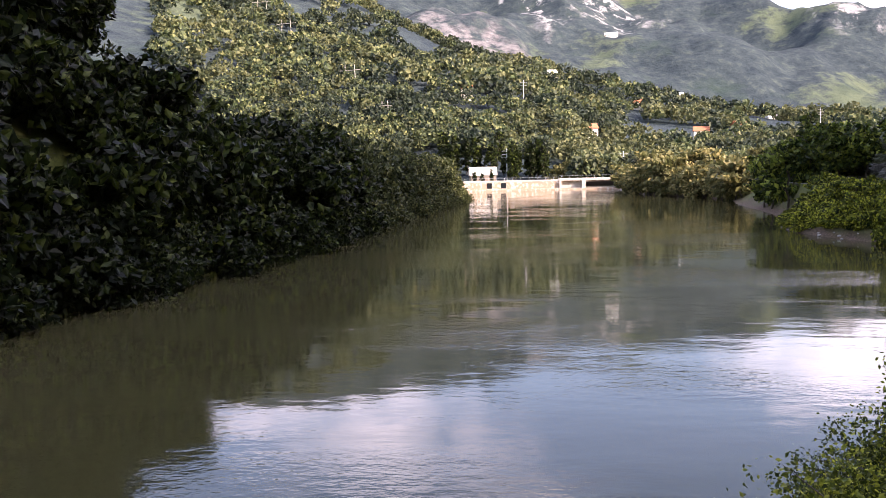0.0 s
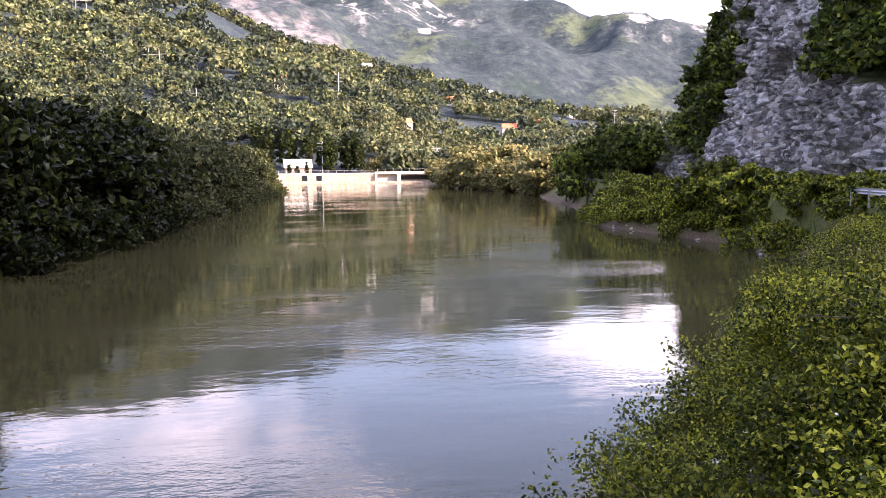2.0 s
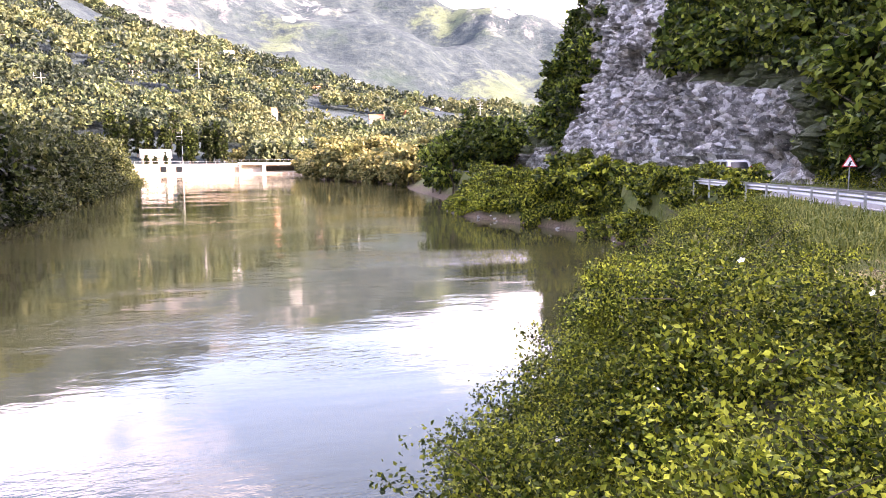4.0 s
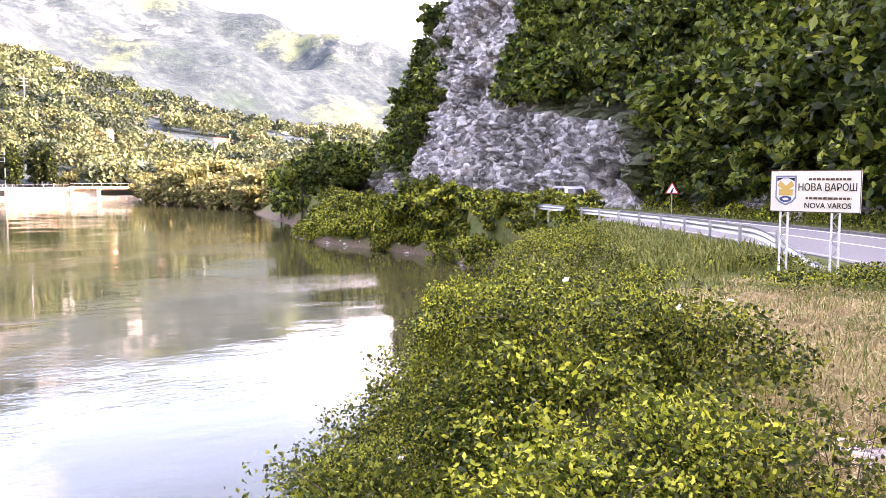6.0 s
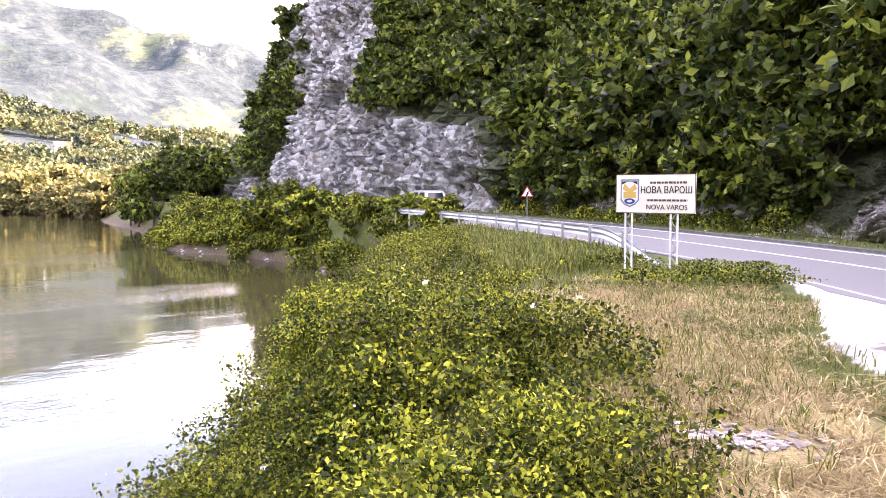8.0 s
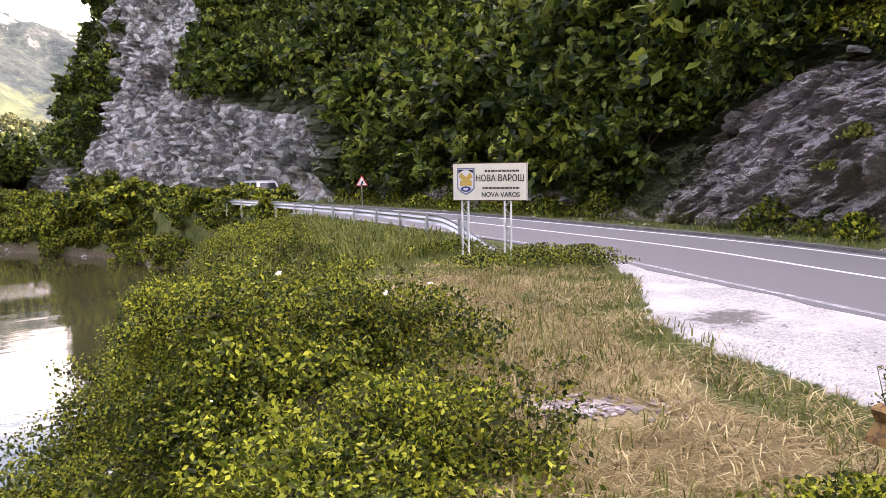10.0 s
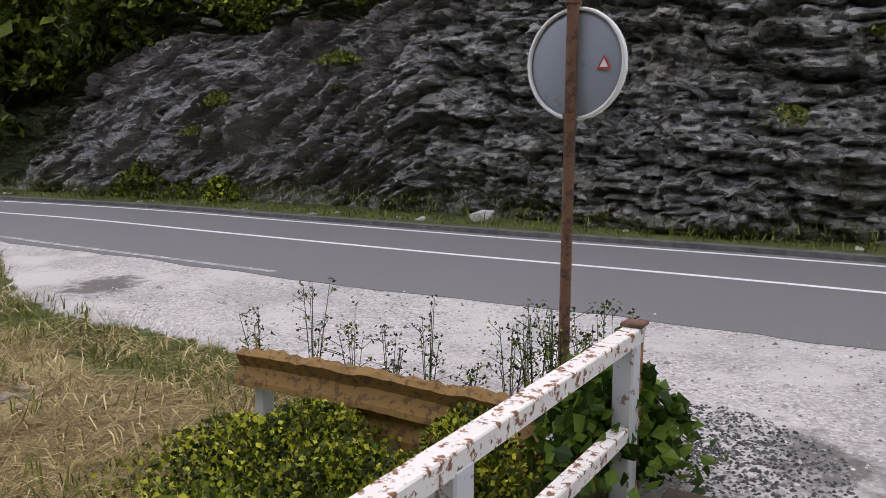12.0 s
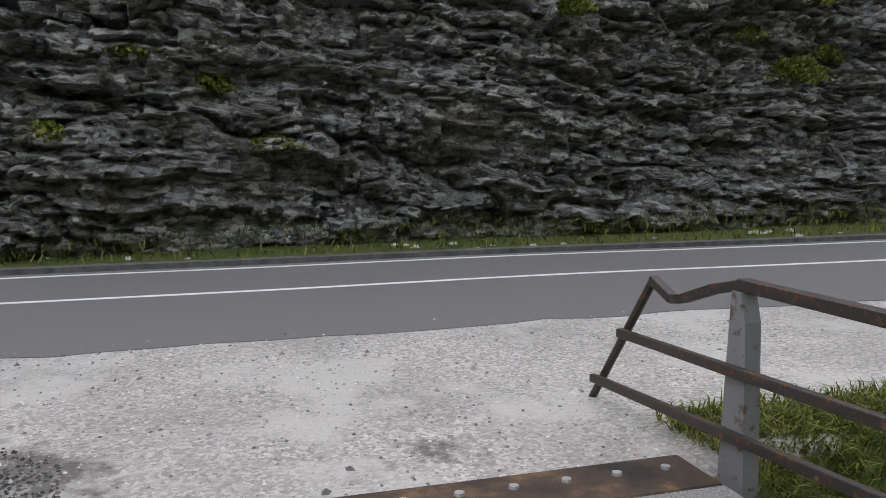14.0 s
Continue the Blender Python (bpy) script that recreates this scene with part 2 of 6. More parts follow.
def rock_material(name, dark, mid, light, moss, seam, turn, amount=0.3, cells=2.6):
    k = Mat(name, rough=0.4, spec=0.5)
    f1 = k.noise(0.73 * cells, 9, 0.72, (1.0, 1.0, seam), turn)
    f2 = k.noise(9, 6, 0.7, (1, 1, seam * 0.7), turn)
    c = k.ramp(f1, [(0.34, dark), (0.54, mid), (0.74, light)])
    c = k.mix(k.range(f2, 0.35, 0.65, 0, 0.4), c, dark)
    mp = k.n("ShaderNodeMapping")
    mp.inputs["Scale"].default_value = (1.0, 1.0, 0.9 + seam * 0.6)
    mp.inputs["Rotation"].default_value = (turn[0] + 0.2, turn[1] + 0.25, 0)
    k.link(k.co, mp.inputs["Vector"])
    cell = k.n("ShaderNodeTexVoronoi")
    cell.inputs["Scale"].default_value = cells
    k.link(mp.outputs[0], cell.inputs["Vector"])
    cw = k.n("ShaderNodeRGBToBW")
    k.link(cell.outputs["Color"], cw.inputs[0])
    c = k.mix(k.range(cw.outputs[0], 0.56, 0.76, 0, 0.65), c, light)
    c = k.mix(k.range(cw.outputs[0], 0.40, 0.2, 0, 0.5), c, dark)
    c = k.mix(k.math("MULTIPLY", k.attr("pale"), 0.8), c, k.mix(f2, (0.24, 0.215, 0.225), (0.66, 0.61, 0.62)))
    rust = k.range(k.noise(0.45, 5), 0.56, 0.72, 0, 0.6)
    c = k.mix(rust, c, (0.24, 0.17, 0.10))
    up = k.n("ShaderNodeSeparateXYZ")
    k.link(k.n("ShaderNodeNewGeometry").outputs["Normal"], up.inputs[0])
    m = k.math("MULTIPLY", k.range(up.outputs[2], 0.3, 0.75), k.range(k.noise(0.8, 5), 0.45, 0.6))
    c = k.mix(k.math("MULTIPLY", m, amount), c, moss)
    fleck = k.range(k.noise(3.4 * cells, 3, 0.6, (1.0, 1.0, 1.6), turn), 0.60, 0.66, 0, 0.6)
    c = k.mix(fleck, c, light)
    veg = k.attr("veg")
    soil = k.mix(k.range(f2, 0.3, 0.7), (0.02, 0.03, 0.01), (0.07, 0.085, 0.025))
    c = k.mix(k.range(k.math("ADD", veg, k.range(f1, 0.3, 0.7, -0.3, 0.3)), 0.4, 0.6), c, soil)
    k.colour(c)
    k.bump(k.math("ADD", k.math("ADD", f1, k.math("MULTIPLY", f2, 0.6)), k.math("MULTIPLY", cell.outputs["Distance"], -0.7)), 1.0, 0.25)
    return k.m


M["rock"] = rock_material("rock", (0.030, 0.029, 0.027), (0.34, 0.328, 0.31), (0.82, 0.81, 0.78), (0.05, 0.07, 0.02), 1.9, (0.15, 0.1, 0), 0.3, 4.6)
M["rock_pale"] = rock_material("rock_pale", (0.045, 0.043, 0.040), (0.27, 0.26, 0.25), (0.70, 0.69, 0.67), (0.08, 0.10, 0.03), 0.6, (0.5, 0.3, 0), 0.5, 2.0)

# water: murky and nearly smooth, with drifting ripple fields
k = Mat("water", rough=0.04, spec=0.5)
k.b.inputs["IOR"].default_value = 1.33
k.colour(k.mix(k.range(k.noise(0.03, 3), 0.4, 0.6), (0.042, 0.041, 0.016), (0.055, 0.052, 0.022)))
rip = k.noise(1.7, 3, 0.55, (1.0, 1.9, 1.0), (0, 0, 0.2))
rip2 = k.noise(5.0, 2, 0.5, (1.0, 1.6, 1.0), (0, 0, -0.3))
swell = k.noise(0.16, 3, 0.5, (1.0, 2.6, 1.0), (0, 0, 0.15))
field = k.range(k.noise(0.055, 3, 0.5, (1.0, 2.2, 1.0)), 0.47, 0.6, 0.12, 1.0)
hgt = k.math("ADD", k.math("MULTIPLY", k.math("ADD", rip, k.math("MULTIPLY", rip2, 0.3)), field), k.math("MULTIPLY", swell, 1.1))
k.bump(hgt, 0.12, 0.12)
M["water"] = k.m

k = Mat("steel_galvanised", rough=0.45, metal=0.75)
f = k.noise(14, 5)
k.colour(k.ramp(f, [(0.3, (0.38, 0.39, 0.40)), (0.7, (0.55, 0.56, 0.57))])).bump(f, 0.1, 0.003)
M["galv"] = k.m
M["rail_paint"] = painted("rail_paint", (0.70, 0.68, 0.63), (0.20, 0.085, 0.035), 0.53, 20)
M["rail_dark"] = painted("rail_dark", (0.030, 0.026, 0.024), (0.15, 0.065, 0.03), 0.55, 24, 0.5)
M["post_paint"] = painted("post_paint", (0.50, 0.52, 0.53), (0.20, 0.12, 0.08), 0.58, 11)
M["rust_orange"] = painted("rust_orange", (0.34, 0.13, 0.05), (0.16, 0.07, 0.035), 0.55, 18, 0.85)
M["post_weathered"] = painted("post_weathered", (0.20, 0.205, 0.21), (0.12, 0.085, 0.065), 0.56, 9, 0.7)
M["rust_yellow"] = painted("rust_yellow", (0.22, 0.12, 0.03), (0.10, 0.052, 0.02), 0.52, 16, 0.85)
M["rust"] = painted("rust", (0.16, 0.075, 0.04), (0.07, 0.035, 0.022), 0.5, 12, 0.85)
M["sign_face"] = painted("sign_face", (0.86, 0.82, 0.70), (0.70, 0.60, 0.42), 0.66, 5, 0.4)
M["sign_black"] = Mat("sign_black", 0.5).colour((0.015, 0.015, 0.02)).m
M["sign_edge"] = Mat("sign_edge", 0.5).colour((0.10, 0.055, 0.035)).m
M["blue"] = Mat("shield_blue", 0.45).colour((0.03, 0.06, 0.20)).m
M["grey_blue"] = Mat("shield_grey", 0.5).colour((0.20, 0.22, 0.30)).m
M["gold"] = Mat("shield_gold", 0.5).colour((0.62, 0.40, 0.10)).m
M["white"] = painted("white_paint", (0.80, 0.80, 0.78), (0.6, 0.58, 0.53), 0.62, 3)
M["red"] = Mat("sign_red", 0.45).colour((0.55, 0.03, 0.03)).m
M["mirror_back"] = painted("mirror_back", (0.26, 0.29, 0.33), (0.19, 0.21, 0.24), 0.62, 5, 0.5)
M["mirror_glass"] = Mat("mirror_glass", 0.03, 1.0).colour((0.9, 0.9, 0.9)).m
M["car_paint"] = Mat("car_paint", 0.28, 0.6).colour((0.52, 0.54, 0.57)).m
M["glass_dark"] = Mat("glass_dark", 0.06).colour((0.015, 0.018, 0.02)).m
M["rubber"] = Mat("rubber", 0.85).colour((0.02, 0.02, 0.02)).m
M["flower"] = Mat("petal", 0.6).colour((0.82, 0.80, 0.74)).m
M["flower_yellow"] = Mat("petal_yellow", 0.6).colour((0.75, 0.55, 0.06)).m
k = Mat("concrete", rough=0.85)
f = k.noise(0.8, 7, 0.65)
k.colour(k.ramp(f, [(0.3, (0.30, 0.275, 0.23)), (0.7, (0.50, 0.46, 0.39))])).bump(f, 0.3, 0.05)
M["concrete"] = k.m
k = Mat("kerb_stone", rough=0.9)
f = k.noise(5, 6, 0.7)
k.colour(k.ramp(f, [(0.3, (0.05, 0.05, 0.05)), (0.7, (0.16, 0.155, 0.15))])).bump(f, 0.5, 0.02)
M["kerb"] = k.m
M["roof_red"] = painted("roof_tiles", (0.45, 0.16, 0.07), (0.25, 0.10, 0.05), 0.55, 1.5, 0.8)
M["dam_wall"] = painted("dam_wall", (0.34, 0.25, 0.17), (0.46, 0.41, 0.34), 0.52, 0.9, 0.85)
M["house_dark"] = painted("house_dark", (0.26, 0.21, 0.17), (0.18, 0.14, 0.11), 0.55, 0.9, 0.85)
M["plaster"] = painted("plaster", (0.72, 0.66, 0.54), (0.55, 0.48, 0.38), 0.6, 0.8, 0.85)


# ---- mesh helpers ----
def mesh_object(name, verts, faces, mat, parent=None, smooth_shade=False, label=""):
    me = bpy.data.meshes.new(name)
    me.from_pydata([tuple(v) for v in verts] if not isinstance(verts, np.ndarray) else verts.tolist(), [], faces if isinstance(faces, list) else faces.tolist())
    me.materials.append(mat)
    if smooth_shade:
        me.polygons.foreach_set("use_smooth", [True] * len(me.polygons))
    me.update()
    ob = new(name, me)
    if parent:
        ob.parent = parent
    if label:
        ob["label"] = label
    return ob


def part(name, bm, mat, parent=None, label=""):
    me = bpy.data.meshes.new(name)
    bm.to_mesh(me)
    bm.free()
    me.materials.append(mat)
    ob = new(name, me)
    if parent:
        ob.parent = parent
    if label:
        ob["label"] = label
    return ob


def empty(name, m=None):
    e = new(name)
    e.empty_display_size = 0.2
    if m is not None:
        e.matrix_world = m
    return e


def box(bm, size, at=(0, 0, 0), turn=None, bevel=0.0):
    r = bmesh.ops.create_cube(bm, size=1.0)
    vs = r["verts"]
    bmesh.ops.scale(bm, vec=size, verts=vs)
    if bevel:
        es = list({e for v in vs for e in v.link_edges})
        rb = bmesh.ops.bevel(bm, geom=es, offset=bevel, segments=1, affect="EDGES")
        vs = rb["verts"]
    if turn is not None:
        bmesh.ops.rotate(bm, cent=(0, 0, 0), matrix=turn.to_3x3(), verts=vs)
    bmesh.ops.translate(bm, vec=at, verts=vs)
    return vs


def tube(bm, a, b, r1, r2=None, seg=10):
    a, b = Vector(a), Vector(b)
    d = b - a
    r = bmesh.ops.create_cone(bm, cap_ends=True, segments=seg, radius1=r1, radius2=r1 if r2 is None else r2, depth=d.length)
    q = d.to_track_quat("Z", "Y").to_matrix()
    bmesh.ops.rotate(bm, cent=(0, 0, 0), matrix=q, verts=r["verts"])
    bmesh.ops.translate(bm, vec=(a + b) / 2, verts=r["verts"])
    return r["verts"]


def beam(bm, a, b, w, h, bevel=0.0):
    """A square bar from a to b, w across and h high."""
    a, b = Vector(a), Vector(b)
    d = b - a
    x = d.normalized()
    y = Vector((0, 0, 1)).cross(x).normalized()
    z = x.cross(y)
    m = Matrix((x, y, z)).transposed()
    return box(bm, (d.length, w, h), (a + b) / 2, m, bevel)


def grid_faces(nu, nv):
    i = np.arange((nu - 1) * (nv - 1))
    a = (i // (nv - 1)) * nv + i % (nv - 1)
    return np.stack([a, a + nv, a + nv + 1, a + 1], 1)


def add_attr(ob, name, values):
    at = ob.data.attributes.new(name, "FLOAT", "POINT")
    at.data.foreach_set("value", np.asarray(values, np.float32).ravel())


rng = np.random.default_rng(7)


def leaf_cards(centres, outward, size, rs, long=1.7, droop=0.3):
    """Folded leaf blades at the centres: two triangles each."""
    n = len(centres)
    d = rs.normal(size=(n, 3)) + outward * 0.9
    d[:, 2] -= droop
    d /= np.linalg.norm(d, axis=1)[:, None] + 1e-9
    u = rs.normal(size=(n, 3))
    u -= (u * d).sum(1)[:, None] * d
    u /= np.linalg.norm(u, axis=1)[:, None] + 1e-9
    w = np.cross(d, u)
    s = size * rs.uniform(0.6, 1.3, (n, 1))
    L = d * s * long * 0.5
    W = u * s * 0.5
    fold = w * s * 0.12
    v = np.stack([centres - L, centres + W + fold, centres + L, centres - W + fold], 1).reshape(-1, 3)
    q = np.arange(n)[:, None] * 4
    faces = np.concatenate([q + np.array([[0, 1, 2]]), q + np.array([[0, 2, 3]])], 0)
    return v, faces


def crown_points(rs, n, rx, rz, clumps, spread=0.42, hollow=0.55):
    """Leaf places and their outward directions in clumps over an uneven crown."""
    d = rs.normal(size=(clumps, 3))
    d[:, 2] = d[:, 2] * 0.9 + 0.15
    d /= np.linalg.norm(d, axis=1)[:, None]
    rad = rs.uniform(hollow, 1.0, (clumps, 1)) * (0.75 + 0.5 * rs.random((clumps, 1)) ** 2)
    cc = d * rad * np.array([rx, rx, rz])
    own = rs.integers(0, clumps, n)
    cs = rs.uniform(0.6, 1.3, clumps)
    off = np.clip(rs.normal(size=(n, 3)), -1.7, 1.7) * np.array([1, 1, 0.55])
    p = cc[own] + off * (spread * min(rx, rz) * cs[own])[:, None] * 0.5
    o = p / (np.linalg.norm(p, axis=1)[:, None] + 1e-9)
    return p, o


def limb_mesh(bm, rs, top, radius, limbs, spread):
    """A tapered trunk with limbs."""
    pts = [Vector((0, 0, -0.4))]
    for i in range(1, 5):
        pts.append(Vector((rs.normal() * 0.05 * top, rs.normal() * 0.05 * top, top * i / 4)))
    for i in range(4):
        tube(bm, pts[i], pts[i + 1], radius * (1 - i * 0.2), radius * (0.8 - i * 0.2), 7)
    for i in range(limbs):
        a = pts[1 + i % 3] + (pts[2 + i % 3] - pts[1 + i % 3]) * rs.random()
        an = i * 2.4 + rs.random()
        r = spread * rs.uniform(0.5, 0.95)
        b = a + Vector((math.cos(an) * r, math.sin(an) * r, r * rs.uniform(0.3, 0.9)))
        m = (a + b) / 2 + Vector((0, 0, r * 0.1))
        tube(bm, a, m, radius * 0.38, radius * 0.26, 5)
        tube(bm, m, b, radius * 0.26, radius * 0.07, 5)


def make_tree(name, seed, height, rx, rz, leaves, size, clumps, mat, label, category="tree", trunk=0.16, droop=0.3, base=None, spread=0.42):
    """A tree or shrub: a trunk with limbs and a crown of leaves."""
    rs = np.random.default_rng(seed)
    e = empty(name)
    zc = height - rz if base is None else base
    bm = bmesh.new()
    limb_mesh(bm, rs, max(0.6, zc + rz * 0.4), trunk, 7, rx)
    part("trunk", bm, M["bark"], e)
    p, o = crown_points(rs, leaves, rx, rz, clumps, spread)
    p[:, 2] += zc
    keep = p[:, 2] > 0.05
    v, f = leaf_cards(p[keep], o[keep], size, rs, droop=droop)
    mesh_object("crown", v, f, mat, e)
    tagged(e, label, category)
    return e


# ---- the plan ----
WATER = -4.0
ROAD = spline([(-60, -98), (-40, -72), (-25, -53), (-12, -36), (-4, -25), (0.2, -19.4), (3.4, -15.2), (6.6, -11.3), (9.1, -7.8), (11.5, -4.6),
               (14.0, -1.0), (17.0, 3.0), (20.6, 7.8), (24.2, 14.2), (27.2, 20.0), (30.0, 26.5), (32.6, 34), (35, 42), (36.8, 52),
               (37.8, 62), (39, 75), (41, 90), (44, 105), (49, 125), (58, 150), (70, 180)], 0.5)
RIGHT_SHORE = spline([(-40, -60), (-26, -38), (-14, -22), (-5, -8), (0.5, 4), (3.4, 9.5), (7.5, 15), (12, 20), (18.6, 27), (26, 35), (30.2, 40.5),
                      (30.6, 47), (32, 53), (31.4, 62), (29.8, 72), (30.4, 80), (35, 92), (39.5, 112), (44.5, 140), (49, 160), (48, 185), (43, 210), (46, 245), (54, 300), (75, 420)], 2.0)
LEFT_SHORE = spline([(-60, -60), (-40, -30), (-26, -5), (-19.5, 18), (-18.2, 30), (-17.6, 39), (-15.6, 51), (-12.4, 73), (-10.5, 110), (-6.5, 160), (-3.5, 207), (-3, 236), (-6, 300), (-20, 420)], 2.0)
ROAD_T = np.gradient(ROAD, axis=0)
ROAD_T /= np.linalg.norm(ROAD_T, axis=1)[:, None]
ROAD_N = np.stack([ROAD_T[:, 1], -ROAD_T[:, 0]], 1)
GRAVEL = [(17.6, 8.6), (15.3, 6.6), (11.4, 4.7), (9.8, 3.0), (8.3, 1.4), (6.9, 0.2), (5.6, -1.0), (4.6, -1.6), (3.7, -2.8), (2.3, -4.9), (0.5, -7.5),
          (-3, -13), (-9, -22), (-2, -28), (6.0, -16), (14.5, -4), (19, 4)]


def sheet_height(x, y):
    """The ground: river bed, banks, the level verge by the road, and the valley beyond."""
    dr = line_distance(x, y, RIGHT_SHORE)
    dl = -line_distance(x, y, LEFT_SHORE)
    far = smooth(60, 110, y)
    up = 4.2 + 1.5 * (fbm(x * 0.15, y * 0.15, seed=3) - 0.5)
    step = smooth(40, 46, y) * (1 - smooth(66, 92, y))
    right = WATER + np.where(dr < 0, dr * 0.35, 0.9 * step * smooth(0, 0.7, dr) + (3.78 - 0.9 * step) * smooth(0, up + 2.0 * far, dr))
    # a bluff rises over the left bank as far as y = 55, low ground beyond
    cap = 4.5 + 50.0 * (1 - smooth(49, 59, y + 0.35 * np.minimum(dl, 30)))
    left = WATER + np.where(dl < 0, dl * 0.35, 4.0 * smooth(0, 5, dl) + 2.0 * np.maximum(dl - 4.0, 0))
    left = np.minimum(left, np.minimum(cap, 0.5 + 0.12 * dl + cap - 4.5) - 3.0 * (1 - smooth(0, 5, dl)))
    z = np.where(np.abs(dl) < np.abs(dr), left, right)
    bed = (dr < 0) & (dl < 0)
    z = np.where(bed, np.maximum(WATER + np.minimum(-0.0, np.maximum(dr, dl) * 0.35), -6.0), z)
    # beyond the dam the valley floor closes the river
    z = np.where(y > 302, np.maximum(z, -2.0 + 0.02 * (y - 302)), z)
    z = z + (fbm(x * 0.7, y * 0.7, seed=5) - 0.5) * 0.22 * (z > WATER - 0.2)
    return z, dr, dl


def axis(spans):
    out = []
    for a, b, step in spans:
        out.append(np.arange(a, b, step))
    return np.concatenate(out + [np.array([spans[-1][1]])])


gx = axis([(-4000, -400, 450), (-400, -60, 20), (-60, -26, 3), (-26, 0, 1.0), (0, 20, 0.3), (20, 42, 0.6), (42, 70, 2.5), (70, 400, 22), (400, 4000, 450)])
gy = axis([(-4000, -400, 450), (-400, -60, 20), (-60, -14, 2.0), (-14, 16, 0.3), (16, 40, 0.6), (40, 95, 1.0), (95, 320, 4), (320, 500, 24), (500, 4500, 500)])
GX, GY = np.meshgrid(gx, gy, indexing="ij")
GZ, DR, DL = sheet_height(GX, GY)
road_d = line_distance(GX, GY, ROAD[::4])
GZ = np.where(np.abs(road_d) < 3.5, -0.035, GZ)
GZ = np.where((road_d > 2.95) & (DR > 0), 0.0, GZ)
lot = inside(GX, GY, GRAVEL)
GZ = np.where(lot & (np.abs(road_d) > 2.4), -0.008 - 0.03 * smooth(3.2, 4.5, np.abs(road_d)) * fbm(GX, GY, seed=9), GZ)
under = (0.6 * GX + 0.8 * GY < 2.1) & (0.6 * GX + 0.8 * GY > -4.2) & (0.8 * GX - 0.6 * GY < 4.6)
GZ = np.where(under, np.minimum(GZ, -0.7), GZ)
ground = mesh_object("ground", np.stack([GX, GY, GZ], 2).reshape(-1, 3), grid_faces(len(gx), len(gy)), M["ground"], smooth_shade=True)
tagged(ground, "bare and grassy river bank with a pale gravel lay-by", "ground", kind="structure")
DRY = [(4.3, 0.6), (4.9, 2.7), (6.8, 4.9), (8.4, 7.0), (11.2, 9.4), (14.2, 10.6), (15.0, 8.8), (12.2, 7.2), (10.2, 4.7), (8.4, 2.6), (7.0, 1.4)]
jx, jy = GX + 1.6 * (fbm(GX * 1.1, GY * 1.1, seed=22) - 0.5), GY + 1.6 * (fbm(GX * 1.1, GY * 1.1, seed=23) - 0.5)
dry_mask = inside(jx, jy, DRY).astype(float) * smooth(0.36, 0.54, fbm(GX * 0.6, GY * 0.6, seed=21) + 0.12)
# mask of the ground below the thicket, which gets the darker colour
thicket_floor = (DR > 0.8) & (GY > 2.5) & (0.588 * GX + 0.809 * GY > 3.2) & (road_d < np.where(GY < 14, -9.0, -7.4)) & (GX > 1) & (GY < 38) & ~inside(jx, jy, DRY)
add_attr(ground, "thicket_floor", thicket_floor.astype(float))
add_attr(ground, "dry", dry_mask)
add_attr(ground, "gravel", np.where(road_d > 3.4, 0.25, lot * (1 - 0.8 * smooth(-3.4, -4.2, 0.588 * GX + 0.809 * GY) * (0.809 * GX - 0.588 * GY < 5.4))))
add_attr(ground, "mud", smooth(-3.0, -3.6, GZ) * (DR > -3))
wet_mask = np.exp(-(((GX - 11.5) / 0.9) ** 2 + ((GY - 3.6) / 0.55) ** 2)) + 0.9 * np.exp(-(((GX - 5.3) / 0.8) ** 2 + ((GY + 2.6) / 0.5) ** 2)) \
    + 0.7 * np.exp(-(((GX - 3.6) / 0.5) ** 2 + ((GY + 4.3) / 0.5) ** 2))
add_attr(ground, "wet", wet_mask)


def ground_z(x, y):
    """Height of the sheet at a place."""
    i = int(np.clip(np.searchsorted(gx, x) - 1, 0, len(gx) - 2))
    j = int(np.clip(np.searchsorted(gy, y) - 1, 0, len(gy) - 2))
    u = (x - gx[i]) / (gx[i + 1] - gx[i])
    v = (y - gy[j]) / (gy[j + 1] - gy[j])
    return float((GZ[i, j] * (1 - u) + GZ[i + 1, j] * u) * (1 - v) + (GZ[i, j + 1] * (1 - u) + GZ[i + 1, j + 1] * u) * v)


water = mesh_object("water", [(-300, -300, WATER), (300, -300, WATER), (300, 303, WATER), (-300, 303, WATER)], [(0, 1, 2, 3)], M["water"])
tagged(water, "calm murky green river reflecting sky and banks", "river", kind="structure")


def ribbon(name, o1, o2, z, mat, s1=0, s2=None, thick=0.0, ragged=0.0):
    """A strip along the road between two offsets from its middle line."""
    p, n = ROAD[s1:s2], ROAD_N[s1:s2]
    o1 = o1 + ragged * 2 * (fbm(np.arange(len(p)) * 0.45, 0.5, seed=19) - 0.5)[:, None]
    a, b = p + n * o1, p + n * o2
    rows = [np.c_[a, np.full(len(p), z)], np.c_[b, np.full(len(p), z)]]
    if thick:
        rows = [np.c_[a, np.full(len(p), z - thick)]] + rows + [np.c_[b, np.full(len(p), z - thick)]]
    v = np.stack(rows, 1).reshape(-1, 3)
    return mesh_object(name, v, grid_faces(len(p), len(rows)), mat)


def road_index(x, y):
    return int(np.argmin(np.hypot(ROAD[:, 0] - x, ROAD[:, 1] - y)))


